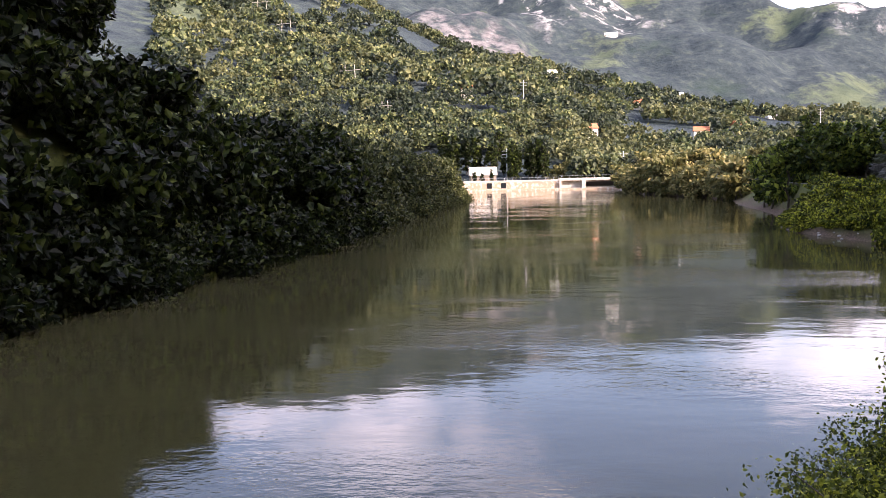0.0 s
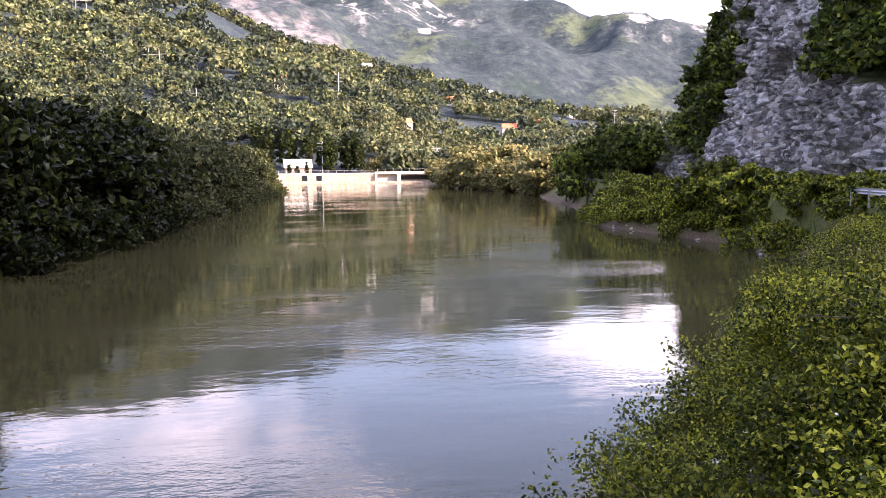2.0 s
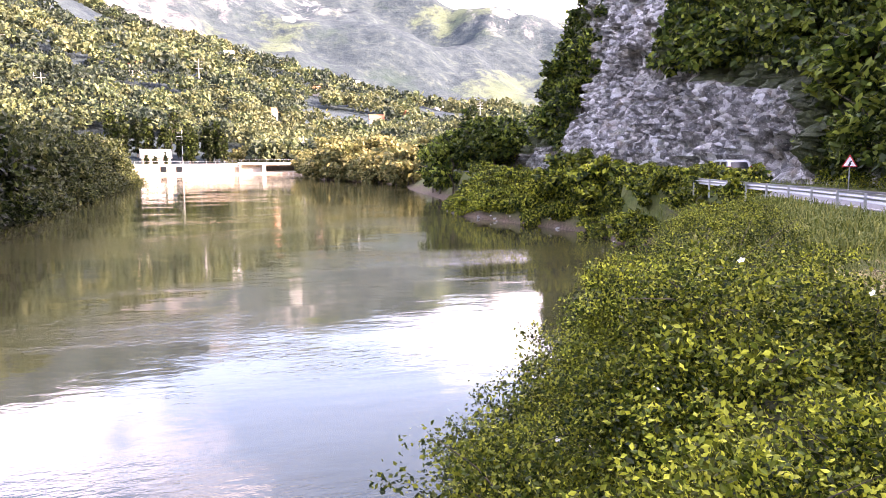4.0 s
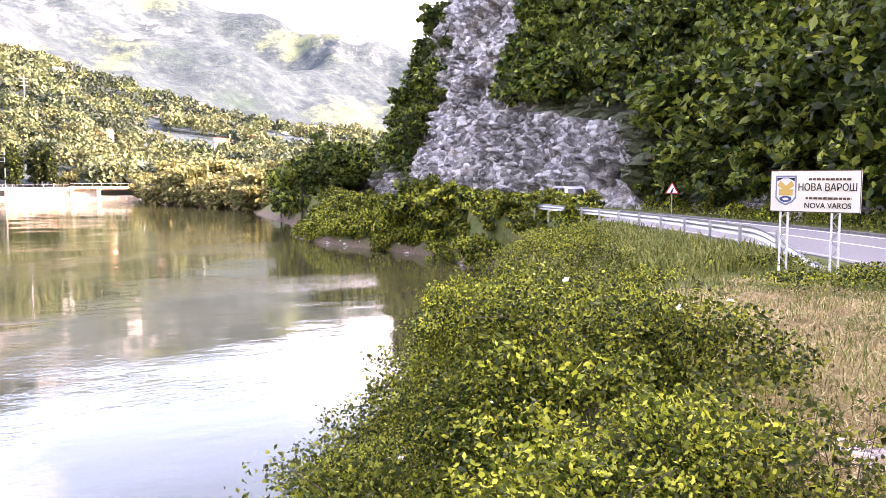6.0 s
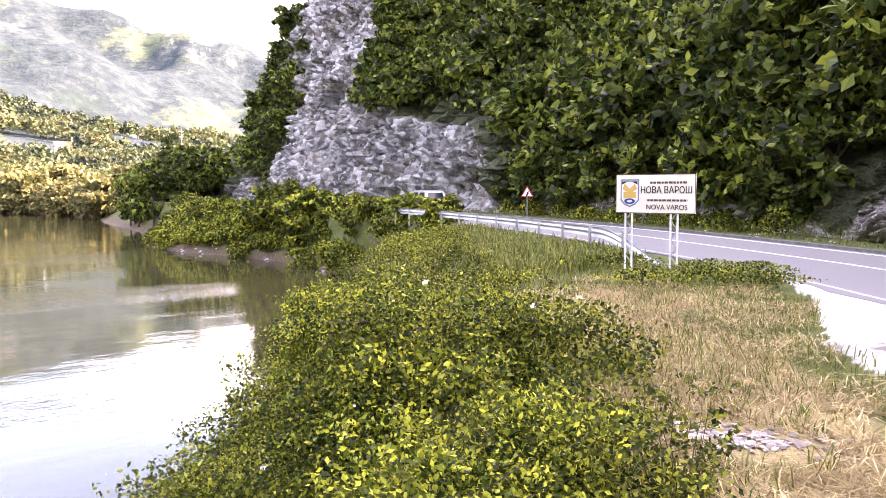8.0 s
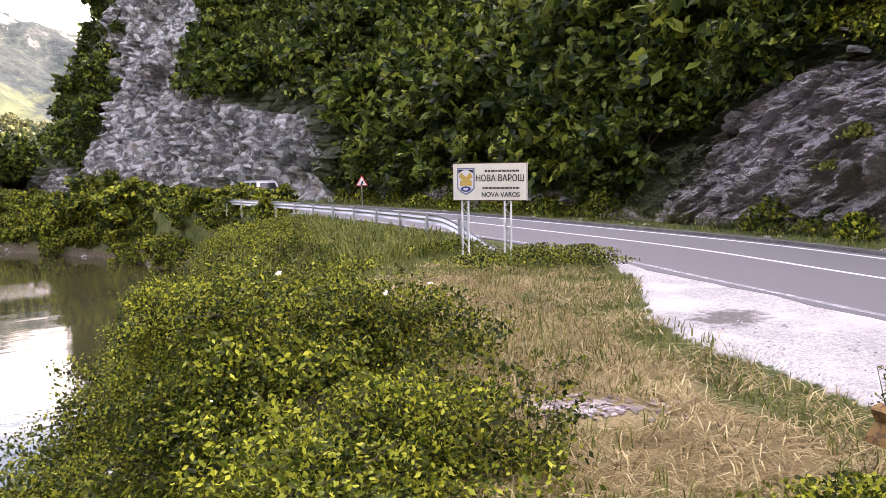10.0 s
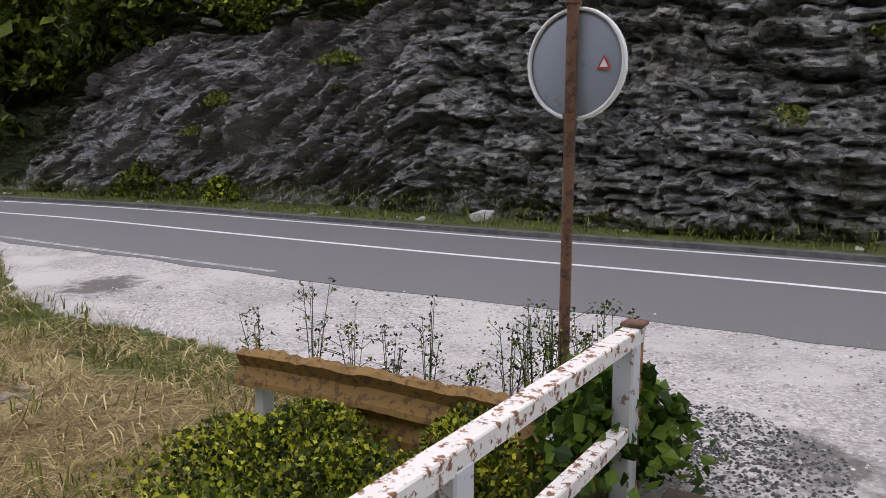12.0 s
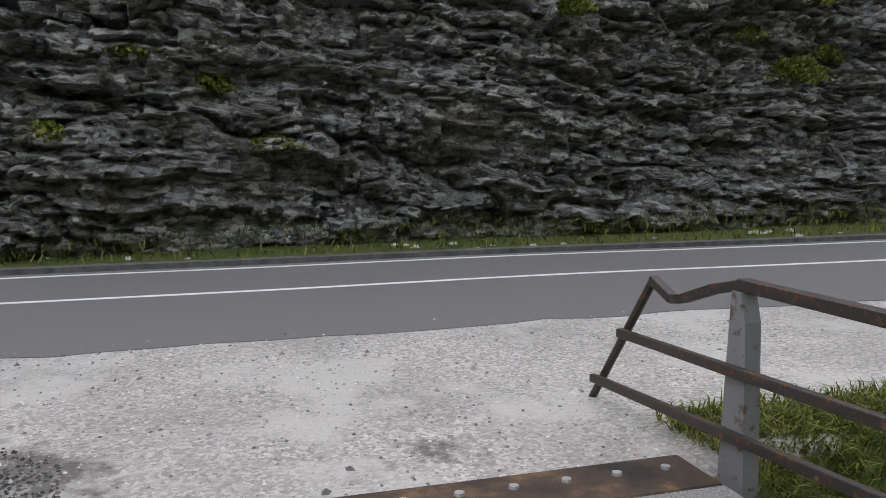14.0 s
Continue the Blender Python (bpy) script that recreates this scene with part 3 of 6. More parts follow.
tagged(ribbon("road", -3.12, 2.78, 0.0, M["asphalt"], thick=0.06, ragged=0.2), "worn grey asphalt two-lane road", "road", kind="structure")
tagged(ribbon("road_edge_line", 2.33, 2.47, 0.005, M["road_paint"]), "white painted road edge line", "road marking", kind="structure")
tagged(ribbon("road_centre_line", -0.07, 0.07, 0.005, M["road_paint"]), "white painted road centre line", "road marking", kind="structure")
tagged(ribbon("road_near_line", -2.92, -2.79, 0.005, M["road_paint_worn"], road_index(14.6, -0.2)), "worn white road edge line by the gravel", "road marking", kind="structure")
tagged(ribbon("kerb", 2.78, 3.05, 0.09, M["kerb"], thick=0.2), "dark low kerb along the foot of the cliff", "kerb", kind="structure")

# ---- the hill and rock wall behind the road ----
s_all = np.arange(len(ROAD)) * 0.5
kern = np.ones(81) / 81
NS = np.stack([np.convolve(np.pad(ROAD_N[:, c], 40, mode="edge"), kern, "valid") for c in (0, 1)], 1)
NS /= np.linalg.norm(NS, axis=1)[:, None]
Y_AT = ROAD[:, 1]
S_NEAR = np.interp(0.0, Y_AT, s_all)


def road_at(s):
    return np.stack([np.interp(s, s_all, ROAD[:, 0]), np.interp(s, s_all, ROAD[:, 1])], -1)


def normal_at(s):
    return np.stack([np.interp(s, s_all, NS[:, 0]), np.interp(s, s_all, NS[:, 1])], -1)


S_of = lambda y: float(np.interp(y, Y_AT, s_all))


def hill_profile(s, v):
    """Offset from the road's middle and height of the hillside at v metres up along its face."""
    y = np.interp(s, s_all, Y_AT)
    wall = 7.5 + 2.0 * (vnoise(s * 0.09, 0, seed=2) - 0.5)
    wall = wall - 2.4 * smooth(1.0, 4.5, y)
    forest = smooth(9, 17, y) * (1 - smooth(40, 47, y))
    wall = wall * (1 - forest) + 2.2 * forest
    cliff = smooth(42, 48, y) * (1 - smooth(76, 100, y))
    wall = wall + cliff * (3 + 26 * smooth(60, 67, y))
    foot = 5.2 + 1.4 * vnoise(s * 0.11, 3, seed=4) + 0.9 * forest
    lean = 0.16 + 0.16 * cliff
    zz = np.where(v < wall, v * 0.985, wall * 0.985 + (v - wall) * 0.70)
    oo = foot + np.where(v < wall, v * lean, wall * lean + (v - wall) * 0.74)
    end = 1 - smooth(88, 118, y)
    zz = zz * (0.06 + 0.94 * end)
    veg = np.where(v < wall, 0.0, 1.0)
    # ivy and brush over the rock
    veg = np.maximum(veg, forest * smooth(1.2, 2.2, v + vnoise(s * 0.5, v * 0.5, seed=6) * 1.5))
    veg = np.maximum(veg, smooth(80, 90, y) * smooth(2.5, 4, v))
    veg = np.maximum(veg, (smooth(44, 50, y) * (1 - smooth(63, 69, y))) * smooth(9, 11, v))
    return oo, zz, veg


def rock_relief(S, V):
    """How far beds, blocks and chips stand out of the rock wall, in metres."""
    y = np.interp(S, s_all, Y_AT)
    steep = smooth(0.5, 4.0, y)
    dip = -0.12 * S + 0.75 * np.maximum(S - S_of(2.0), 0) * steep
    warp = 0.9 * (fbm(S * 0.22, V * 0.3, seed=31) - 0.5) + 0.22 * (fbm(S * 2.1, V * 2.4, seed=32) - 0.5)
    bed = V + dip + warp
    d = 0.0
    for thick, wide, amp, seed in ((0.62, 1.5, 0.50, 5), (0.24, 0.62, 0.34, 8), (0.10, 0.30, 0.17, 12)):
        b = bed / thick
        kb = np.floor(b)
        zero = np.zeros_like(kb)
        col = np.floor(S / wide + 9 * hash3(kb, zero, zero, seed))
        h = hash3(kb, col, zero, seed + 1)
        tip = hash3(kb, col, zero, seed + 2) - 0.68
        d = d + amp * (h ** 1.4) + amp * 1.7 * tip * (b - kb - 0.5)
    d = d * (0.45 + 1.1 * fbm(S * 0.5, V * 0.6, seed=35))
    crack = 0.8 * smooth(0.025, 0.0, np.abs(fbm(S * 0.2, bed * 0.5, seed=38) - 0.5)) + 0.35 * smooth(0.02, 0.0, np.abs(fbm(S * 0.55, bed * 0.3, seed=39) - 0.5))
    return d + 1.7 * (fbm(S * 0.24, V * 0.33, seed=33) - 0.5) + 0.10 * (fbm(S * 5, V * 5, seed=37) - 0.5) - 0.55 * crack


def hill_mesh(name, s0, s1, ds, vs, mat, label, rough, strata):
    s = np.arange(s0, s1 + ds * 0.5, ds)
    S, V = np.meshgrid(s, vs, indexing="ij")
    o, z, veg = hill_profile(S, V)
    if strata:
        d = rock_relief(S, V)
    else:
        # jointed limestone: ribs, blocks along two sets of joints, rubble
        rid = 1 - np.abs(2 * fbm(S * 0.22 + V * 0.05, V * 0.10, seed=41, octaves=5) - 1)
        d = 4.2 * (rid - 0.7) + 2.2 * (fbm(S * 0.8, V * 0.5, seed=43, octaves=5) - 0.5)
        wob = 1.6 * (fbm(S * 0.5, V * 0.5, seed=44) - 0.5)
        for size, amp, seed in ((2.4, 0.9, 51), (1.0, 0.6, 53), (0.45, 0.3, 55)):
            a, b = (S * 0.85 + V * 0.45 + wob) / size, (V * 0.85 - S * 0.5 + wob) / (size * 1.5)
            ka = np.floor(a)
            kb = np.floor(b + 5 * hash3(ka, ka * 0, ka * 0, seed))
            d = d + amp * (hash3(ka, kb, ka * 0, seed + 1) - 0.5) + amp * 0.6 * (hash3(ka, kb, ka * 0, seed + 2) - 0.5) * (a - ka)
        d = d - 0.9 * smooth(0.03, 0.0, np.abs(fbm(S * 0.35, V * 0.16, seed=57) - 0.5))
        d = d * (0.5 + smooth(0, 3, V))
    hold = smooth(0.0, 0.5, V)
    o = o - d * rough * (0.25 + 0.75 * hold)
    p = road_at(S) + normal_at(S) * o[..., None]
    z = z - 0.15 + (fbm(S * 0.8, V * 0.8, seed=47) - 0.5) * 0.3 * hold
    ob = mesh_object(name, np.concatenate([p, z[..., None]], 2).reshape(-1, 3), grid_faces(len(s), len(vs)), mat)
    add_attr(ob, "veg", veg)
    y = np.interp(S, s_all, Y_AT)
    add_attr(ob, "pale", smooth(0.5, 3.5, y + 2.5 * (fbm(S * 0.6, V * 0.6, seed=48) - 0.5)) * (1 - smooth(20, 26, y)))
    tagged(ob, label, "cliff", kind="structure")
    return ob


HILL_TOP = 150.0
S_A, S_B, S_C = S_of(-26), S_of(14.5), S_of(41.0)
lower = np.concatenate([np.arange(0, 8.4, 0.058), np.arange(8.4, 14, 0.4), np.arange(14, HILL_TOP, 5)])
hill_mesh("rock_wall", S_A, S_B, 0.075, lower, M["rock"], "dark layered limestone rock wall beside the road", 1.0, True)
hill_mesh("wooded_slope", S_B - 0.2, S_C + 0.5, 0.2, np.concatenate([np.arange(0, 8, 0.15), np.arange(8, HILL_TOP, 4)]), M["rock"], "steep wooded slope with rock at its foot", 0.6, True)
hill_mesh("pale_cliff", S_C, S_of(118), 0.25, np.concatenate([np.arange(0, 44, 0.26), np.arange(44, HILL_TOP, 5)]), M["rock_pale"], "pale grey limestone crag above the road", 1.0, False)
hill_mesh("slope_behind", S_of(-95), S_A + 0.2, 1.5, np.concatenate([np.arange(0, 10, 1.0), np.arange(10, HILL_TOP, 6)]), M["rock"], "dark rock slope further along the road", 0.8, True)
hill_mesh("slope_beyond", S_of(117.5), S_of(172), 2.0, np.concatenate([np.arange(0, 10, 1.0), np.arange(10, HILL_TOP, 6)]), M["rock_pale"], "low green slope beyond the crag", 0.5, False)

# ---- mountains ----
th = np.radians(np.arange(-75, 100.1, 0.35))
rr = np.concatenate([np.arange(306, 700, 14), np.arange(700, 1500, 28), np.arange(1500, 2350, 22), np.arange(2350, 2900, 60)])
TH, RR = np.meshgrid(th, rr, indexing="ij")
B = np.degrees(TH)


def mountain_height(b, r):
    x, y = r * np.sin(np.radians(b)), r * np.cos(np.radians(b))
    crest = np.interp(b, [-80, -30, -10, 2, 9, 14, 20, 26, 29, 33, 40, 60, 100], [430, 520, 520, 505, 487, 455, 402, 362, 370, 340, 320, 420, 420])
    foot = np.interp(b, [-80, -25, -9, -3, 3, 7, 12, 20, 30, 100], [140, 140, 112, 95, 78, 60, 46, 36, 32, 60])
    near = foot * smooth(268, 740, r) * smooth(305, 400, r)
    mid = np.interp(b, [-80, -25, -9, -3, 3, 7, 12, 20, 30, 100], [130, 120, 95, 75, 62, 50, 34, 24, 20, 20]) * smooth(640, 1000, r)
    high = np.maximum(crest - foot - 60, 60) * smooth(1150, 2250, r)
    rough = (fbm(x / 190, y / 190, seed=61, octaves=5) - 0.5)
    ridge = 1 - np.abs(2 * fbm(x / 420, y / 420, seed=63, octaves=4) - 1)
    h = -2.5 + near + mid + high + rough * 95 * smooth(400, 1700, r) * (1 - 0.6 * smooth(1900, 2300, r)) + (ridge - 0.6) * 130 * smooth(900, 1800, r) * (1 - 0.75 * smooth(1950, 2250, r)) + rough * 16 * smooth(290, 420, r)
    return h - 0.32 * np.maximum(r - 2300, 0)


MH = mountain_height(B, RR)
k = Mat("mountain_cover_haze", rough=0.95, spec=0.1)
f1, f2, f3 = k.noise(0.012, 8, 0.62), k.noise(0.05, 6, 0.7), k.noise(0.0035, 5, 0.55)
# slope greens shifted to blue-grey: distance haze painted into the base colour
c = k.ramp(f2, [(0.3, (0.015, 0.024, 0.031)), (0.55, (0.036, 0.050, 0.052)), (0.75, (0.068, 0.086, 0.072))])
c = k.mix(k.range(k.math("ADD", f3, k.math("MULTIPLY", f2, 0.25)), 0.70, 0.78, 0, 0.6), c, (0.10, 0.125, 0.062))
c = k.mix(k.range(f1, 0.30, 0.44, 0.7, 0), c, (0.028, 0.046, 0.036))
c = k.mix(k.math("MULTIPLY", k.attr("scree"), k.range(k.noise(0.03, 8, 0.7), 0.42, 0.54)), c, k.ramp(f2, [(0.35, (0.10, 0.093, 0.092)), (0.65, (0.22, 0.205, 0.20))]))
c = k.mix(k.math("MULTIPLY", k.attr("crag"), k.range(k.noise(0.022, 8, 0.7, (1, 1, 0.4)), 0.52, 0.58)), c, k.ramp(f2, [(0.35, (0.16, 0.16, 0.16)), (0.65, (0.46, 0.45, 0.43))]))
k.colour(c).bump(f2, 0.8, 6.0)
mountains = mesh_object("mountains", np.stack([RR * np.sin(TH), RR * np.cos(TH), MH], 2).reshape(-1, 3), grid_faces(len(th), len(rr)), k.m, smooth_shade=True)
tagged(mountains, "green mountain slopes with haze put into their colour, pale crags and meadows", "mountain", kind="structure")


def patch(b0, r0, wb, wr, tilt, seed):
    u = (B - b0 + tilt * (RR - r0)) / wb
    v = (RR - r0) / wr
    n = fbm(RR * np.sin(TH) / 26, RR * np.cos(TH) / 60, seed=seed, gain=0.6)
    return smooth(1.15, 0.5, np.hypot(u, v) + 0.8 * (n - 0.5) * 2)


add_attr(mountains, "scree", 0.9 * patch(0.5, 1250, 5.0, 330, 0.010, 71))
add_attr(mountains, "crag", np.clip(patch(4, 1750, 2.4, 150, 0.0, 73) + patch(9, 1800, 3.4, 150, 0.0, 75) + 0.7 * patch(24, 1900, 2.2, 120, 0.0, 77) + 0.6 * patch(29, 1900, 1.6, 110, 0, 79), 0, 1))


def mountain_z(x, y):
    return float(mountain_height(math.degrees(math.atan2(x, y)), math.hypot(x, y)))


# ---- woods ----
def scatter(protos, places, rs, low=0.85, high=1.2, group=""):
    for (x, y, z, sc) in places:
        o = protos[rs.integers(0, len(protos))]
        c = copy_thing(o, pose(x, y, z, rs.normal() * 4, rs.normal() * 4, rs.uniform(0, 360)))
        f = sc * rs.uniform(low, high)
        c.scale = (f * rs.uniform(0.9, 1.1), f * rs.uniform(0.9, 1.1), f)
        if group:
            c["group"] = group


def place_first(o, x, y, z, sc=1.0):
    o.matrix_world = pose(x, y, z) @ Matrix.Diagonal((sc, sc, sc, 1))


rs = np.random.default_rng(11)
hill_trees = [make_tree("slope_tree", 100 + i, 6.5, 3.1, 2.7, 2000, 0.38, 46, M["leaf_wood"], "broad dark green beech on the steep slope", trunk=0.16, base=3.6, spread=0.32) for i in range(3)]
# bank trees carry the darkened leaves, so their shade sits in the colour
bank_trees = [make_tree("bank_tree", 120 + i, 7.5, 3.2, 3.2, 2000, 0.41, 54, M["leaf_shade_conifer"], "dense green tree leaning over the river bank, leaf colour darkened as shade", trunk=0.15, base=3.4, spread=0.3) for i in range(3)]
brush = [make_tree("bank_bush", 140 + i, 2.6, 1.7, 1.25, 1700, 0.20, 30, M["leaf_bush"], "leafy green bush on the river bank", "bush", 0.05, base=1.15) for i in range(2)]
willows = [make_tree("willow", 150 + i, 7.5, 3.0, 3.4, 1500, 0.55, 40, M["leaf_willow"], "pale green willow at the water's edge", trunk=0.15, base=3.6) for i in range(2)]
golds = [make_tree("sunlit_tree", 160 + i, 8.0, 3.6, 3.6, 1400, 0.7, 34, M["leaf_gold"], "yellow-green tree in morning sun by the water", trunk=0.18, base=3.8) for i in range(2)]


def hill_spot(s, v):
    o, z, _ = hill_profile(np.array(s), np.array(v))
    p = road_at(np.array(s)) + normal_at(np.array(s)) * float(o)
    return float(p[0]), float(p[1]), float(z)


spots = []
for s in np.arange(S_of(15.5), S_of(43), 2.6):
    for v in (2.2, 4.6, 7.4, 10.6, 14.2, 18.5):
        if rs.random() < 0.86:
            x, y, z = hill_spot(s + rs.normal() * 0.9, v + rs.normal() * 0.6)
            spots.append((x, y, z - 0.7 - 1.6 * (v < 4), 1.0 if v > 4 else 0.75))
# above the rock wall and along the spur
for s in np.arange(S_of(-24), S_of(15.5), 3.0):
    for v in ((8.0, 10.4, 13.0, 16.0) if s > S_of(3) else (10.5, 14.0)):
        x, y, z = hill_spot(s + rs.normal(), v + rs.normal())
        spots.append((x, y, z - 0.5, 0.9))
for s in np.arange(S_of(11.5), S_of(16), 1.8):
    for v in (4.4, 6.4):
        x, y, z = hill_spot(s + rs.normal() * 0.4, v + rs.normal() * 0.4)
        spots.append((x, y, z - 0.9, 0.55))
for s in np.arange(S_of(44), S_of(66), 2.6):
    for v in (8.6, 10.8, 14, 18, 22.5):
        x, y, z = hill_spot(s + rs.normal(), v + rs.normal())
        spots.append((x, y, z - 0.8, 1.0))
for s in np.arange(S_of(84), S_of(116), 3.0):
    for v in (5, 8.5, 12, 16, 20, 25, 30, 35):
        x, y, z = hill_spot(s + rs.normal(), v + rs.normal())
        spots.append((x, y, z - 1.2, 0.8))
for o, sp in zip(hill_trees, spots[:3]):
    place_first(o, *sp)
scatter(hill_trees, spots[3:], rs, group="trees on the slope")

spots = []
for y in np.arange(14, 205, 2.6):
    for d in (0.3, 1.6, 3.6, 6.2, 9.5, 13.5, 18, 23):
        if (y > 75 and d > 8) or (y > 62 and d > 15):
            continue
        x0 = float(np.interp(y, LEFT_SHORE[:, 1], LEFT_SHORE[:, 0]))
        x = x0 - d + rs.normal() * 0.7
        yy = y + rs.normal() * 0.9
        sc = 0.55 if d < 1 else 0.7 if d < 2 else 0.95
        if y > 70:
            sc *= 1.0 if y < 130 else 0.9
        spots.append((x, yy, ground_z(x, yy) - (1.3 if d < 2 else 0.5), sc))
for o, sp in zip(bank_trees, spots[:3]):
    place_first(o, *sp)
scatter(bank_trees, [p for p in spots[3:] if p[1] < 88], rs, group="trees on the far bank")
far_left = [p for p in spots[3:] if p[1] >= 88]
for o, sp in zip(willows, far_left[:2]):
    place_first(o, *sp)
scatter(willows, far_left[2:], rs, 0.75, 1.0, group="willows along the water")

# cluster past the spit, sunlit trees by the dam
spots = []
for i in range(26):
    u = rs.random()
    y = 100 + 38 * u
    x0 = float(np.interp(y, RIGHT_SHORE[:, 1], RIGHT_SHORE[:, 0]))
    x = x0 + 1.0 + rs.random() * 12
    spots.append((x, y, ground_z(x, y) - 0.3, 0.75 + 0.4 * rs.random()))
scatter(hill_trees, spots, rs, group="trees past the spit")
spots = []
for i in range(64):
    y = 150 + 145 * rs.random()
    x0 = float(np.interp(y, RIGHT_SHORE[:, 1], RIGHT_SHORE[:, 0]))
    x = x0 + (0.4 if i % 2 else 1.0 + 26 * rs.random() ** 1.5)
    spots.append((x, y, ground_z(x, y) - 0.2, 0.7 + 0.45 * rs.random()))
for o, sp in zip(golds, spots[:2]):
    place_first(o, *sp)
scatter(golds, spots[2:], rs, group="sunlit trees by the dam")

# brush along the spit and the near bank
spots = [(33.9, 60.4, -1.0, 1.55), (33.0, 58.2, -1.3, 1.2), (33.6, 54.8, -1.6, 1.3), (34.5, 56.8, -1.2, 1.2), (32.6, 62.5, -1.6, 0.9)]
for y in np.arange(30, 94, 1.4):
    x0 = float(np.interp(y, RIGHT_SHORE[:, 1], RIGHT_SHORE[:, 0]))
    for d in (0.7, 1.5, 2.6, 4.0):
        x = x0 + d + rs.normal() * 0.5
        spots.append((x, y, ground_z(x, y) - 0.5, 0.5 + 0.3 * rs.random()))
for y in np.arange(33, 52, 1.2):
    x = float(np.interp(y, RIGHT_SHORE[:, 1], RIGHT_SHORE[:, 0])) + 4.6 + rs.normal() * 0.5
    spots.append((x, y, ground_z(x, y) - 0.5, 0.45 + 0.25 * rs.random()))
for o, sp in zip(brush, spots[:2]):
    place_first(o, *sp)
scatter(brush, spots[2:], rs, group="bushes on the bank")

spots = []
for s in np.arange(S_of(2.5), S_of(14), 1.3):
    for v in (5.9, 7.2):
        x, y, z = hill_spot(s + rs.normal() * 0.5, v + rs.normal() * 0.3)
        spots.append((x, y, z - 0.5, 0.35 + 0.3 * rs.random()))
scatter(brush, spots, rs, group="bushes above the rock wall")

# the thicket below the bridge
thicket = [make_tree("thicket_shrub", 180 + i, 3.4, 1.9, 1.6, 13000, 0.046, 160, M["leaf_bush"], "wild dense shrub with small bright green leaves", "shrub", 0.05, base=1.7, spread=0.24) for i in range(3)]
spots = []
for (x, y, top, sc) in [(6.6, 11.6, -1.8, 0.8), (7.5, 10.8, -0.25, 0.9), (8.8, 9.6, -0.15, 0.95), (7.2, 8.8, -0.75, 0.9), (5.9, 6.9, -0.75, 0.85),
                        (9.9, 11.6, 0.0, 0.95), (10.8, 13.2, 0.2, 0.9), (12.4, 13.6, 0.45, 0.9), (14.6, 16.6, 0.25, 0.9),
                        (8.0, 12.8, -1.5, 0.85), (15.5, 20.5, -0.1, 0.95), (18, 20, 0.1, 0.8), (19.5, 24.5, -0.2, 0.95), (22.5, 26.5, -0.1, 0.85), (24, 30.5, -0.5, 0.95),
                        (26.5, 33, -0.7, 0.9), (28.5, 36.5, -0.8, 0.8), (27, 30, -0.2, 0.7), (16.4, 17.8, 0.0, 0.7), (20.5, 21.5, 0.0, 0.7), (24.5, 26.0, 0.0, 0.7),
                        (7.4, 7.6, -0.35, 0.8), (6.2, 5.6, -0.5, 0.75), (5.0, 4.0, -0.6, 0.7), (8.6, 8.2, 0.0, 0.75), (9.8, 9.8, 0.05, 0.8), (4.2, 5.2, -1.0, 0.8), (3.0, 3.6, -1.3, 0.7), (5.2, 8.2, -1.6, 0.75),
                        (11.4, 11.6, 0.15, 0.7), (13.2, 12.6, 0.25, 0.6), (10.5, 10.6, 0.2, 0.7), (4.0, 2.6, -0.7, 0.65), (6.6, 9.8, -1.2, 0.8)]:
    spots.append((x, y, top - 3.3 * sc, sc))
rt = np.random.default_rng(31)
for x in np.arange(1.5, 30, 0.88):
    for y in np.arange(3.0, 36, 0.88):
        px, py = x + rt.normal() * 0.3, y + rt.normal() * 0.3
        dr = float(line_distance(np.array([px]), np.array([py]), RIGHT_SHORE)[0])
        rd = float(line_distance(np.array([px]), np.array([py]), ROAD[::6])[0])
        if dr < (1.6 if py < 11 else 3.6 if py < 20 else 2.0) or 0.588 * px + 0.809 * py < 3.6 or rd > (-9.2 if py < 14 else -7.6):
            continue
        if bool(inside(np.array([px]), np.array([py]), DRY)[0]) or (dr > 5.5 and py > 16):
            continue
        if rt.random() < (0.03 if py < 13 else 0.4):
            continue
        sc = rt.uniform(0.42, 0.64)
        top = min(ground_z(px, py) + rt.uniform(0.3, 1.9), 0.2 + 0.38 * rt.normal())
        spots.append((px, py, top - 3.3 * sc, sc))
for o, sp in zip(thicket, spots[:3]):
    place_first(o, *sp)
small = [make_tree("thicket_shrub", 190 + i, 3.4, 1.9, 1.6, 11500, 0.058, 130, M["leaf_bush"], "low dense shrub with small yellow-green leaves", "shrub", 0.05, base=1.7, spread=0.3) for i in range(2)]
scatter(thicket, [p for p in spots[3:] if p[3] > 0.64], rs, 0.97, 1.03, group="thicket on the near bank")
rest = [p for p in spots[3:] if p[3] <= 0.64]
for o, sp in zip(small, rest[:2]):
    place_first(o, *sp)
scatter(small, rest[2:], rs, 0.97, 1.03, group="thicket on the near bank")


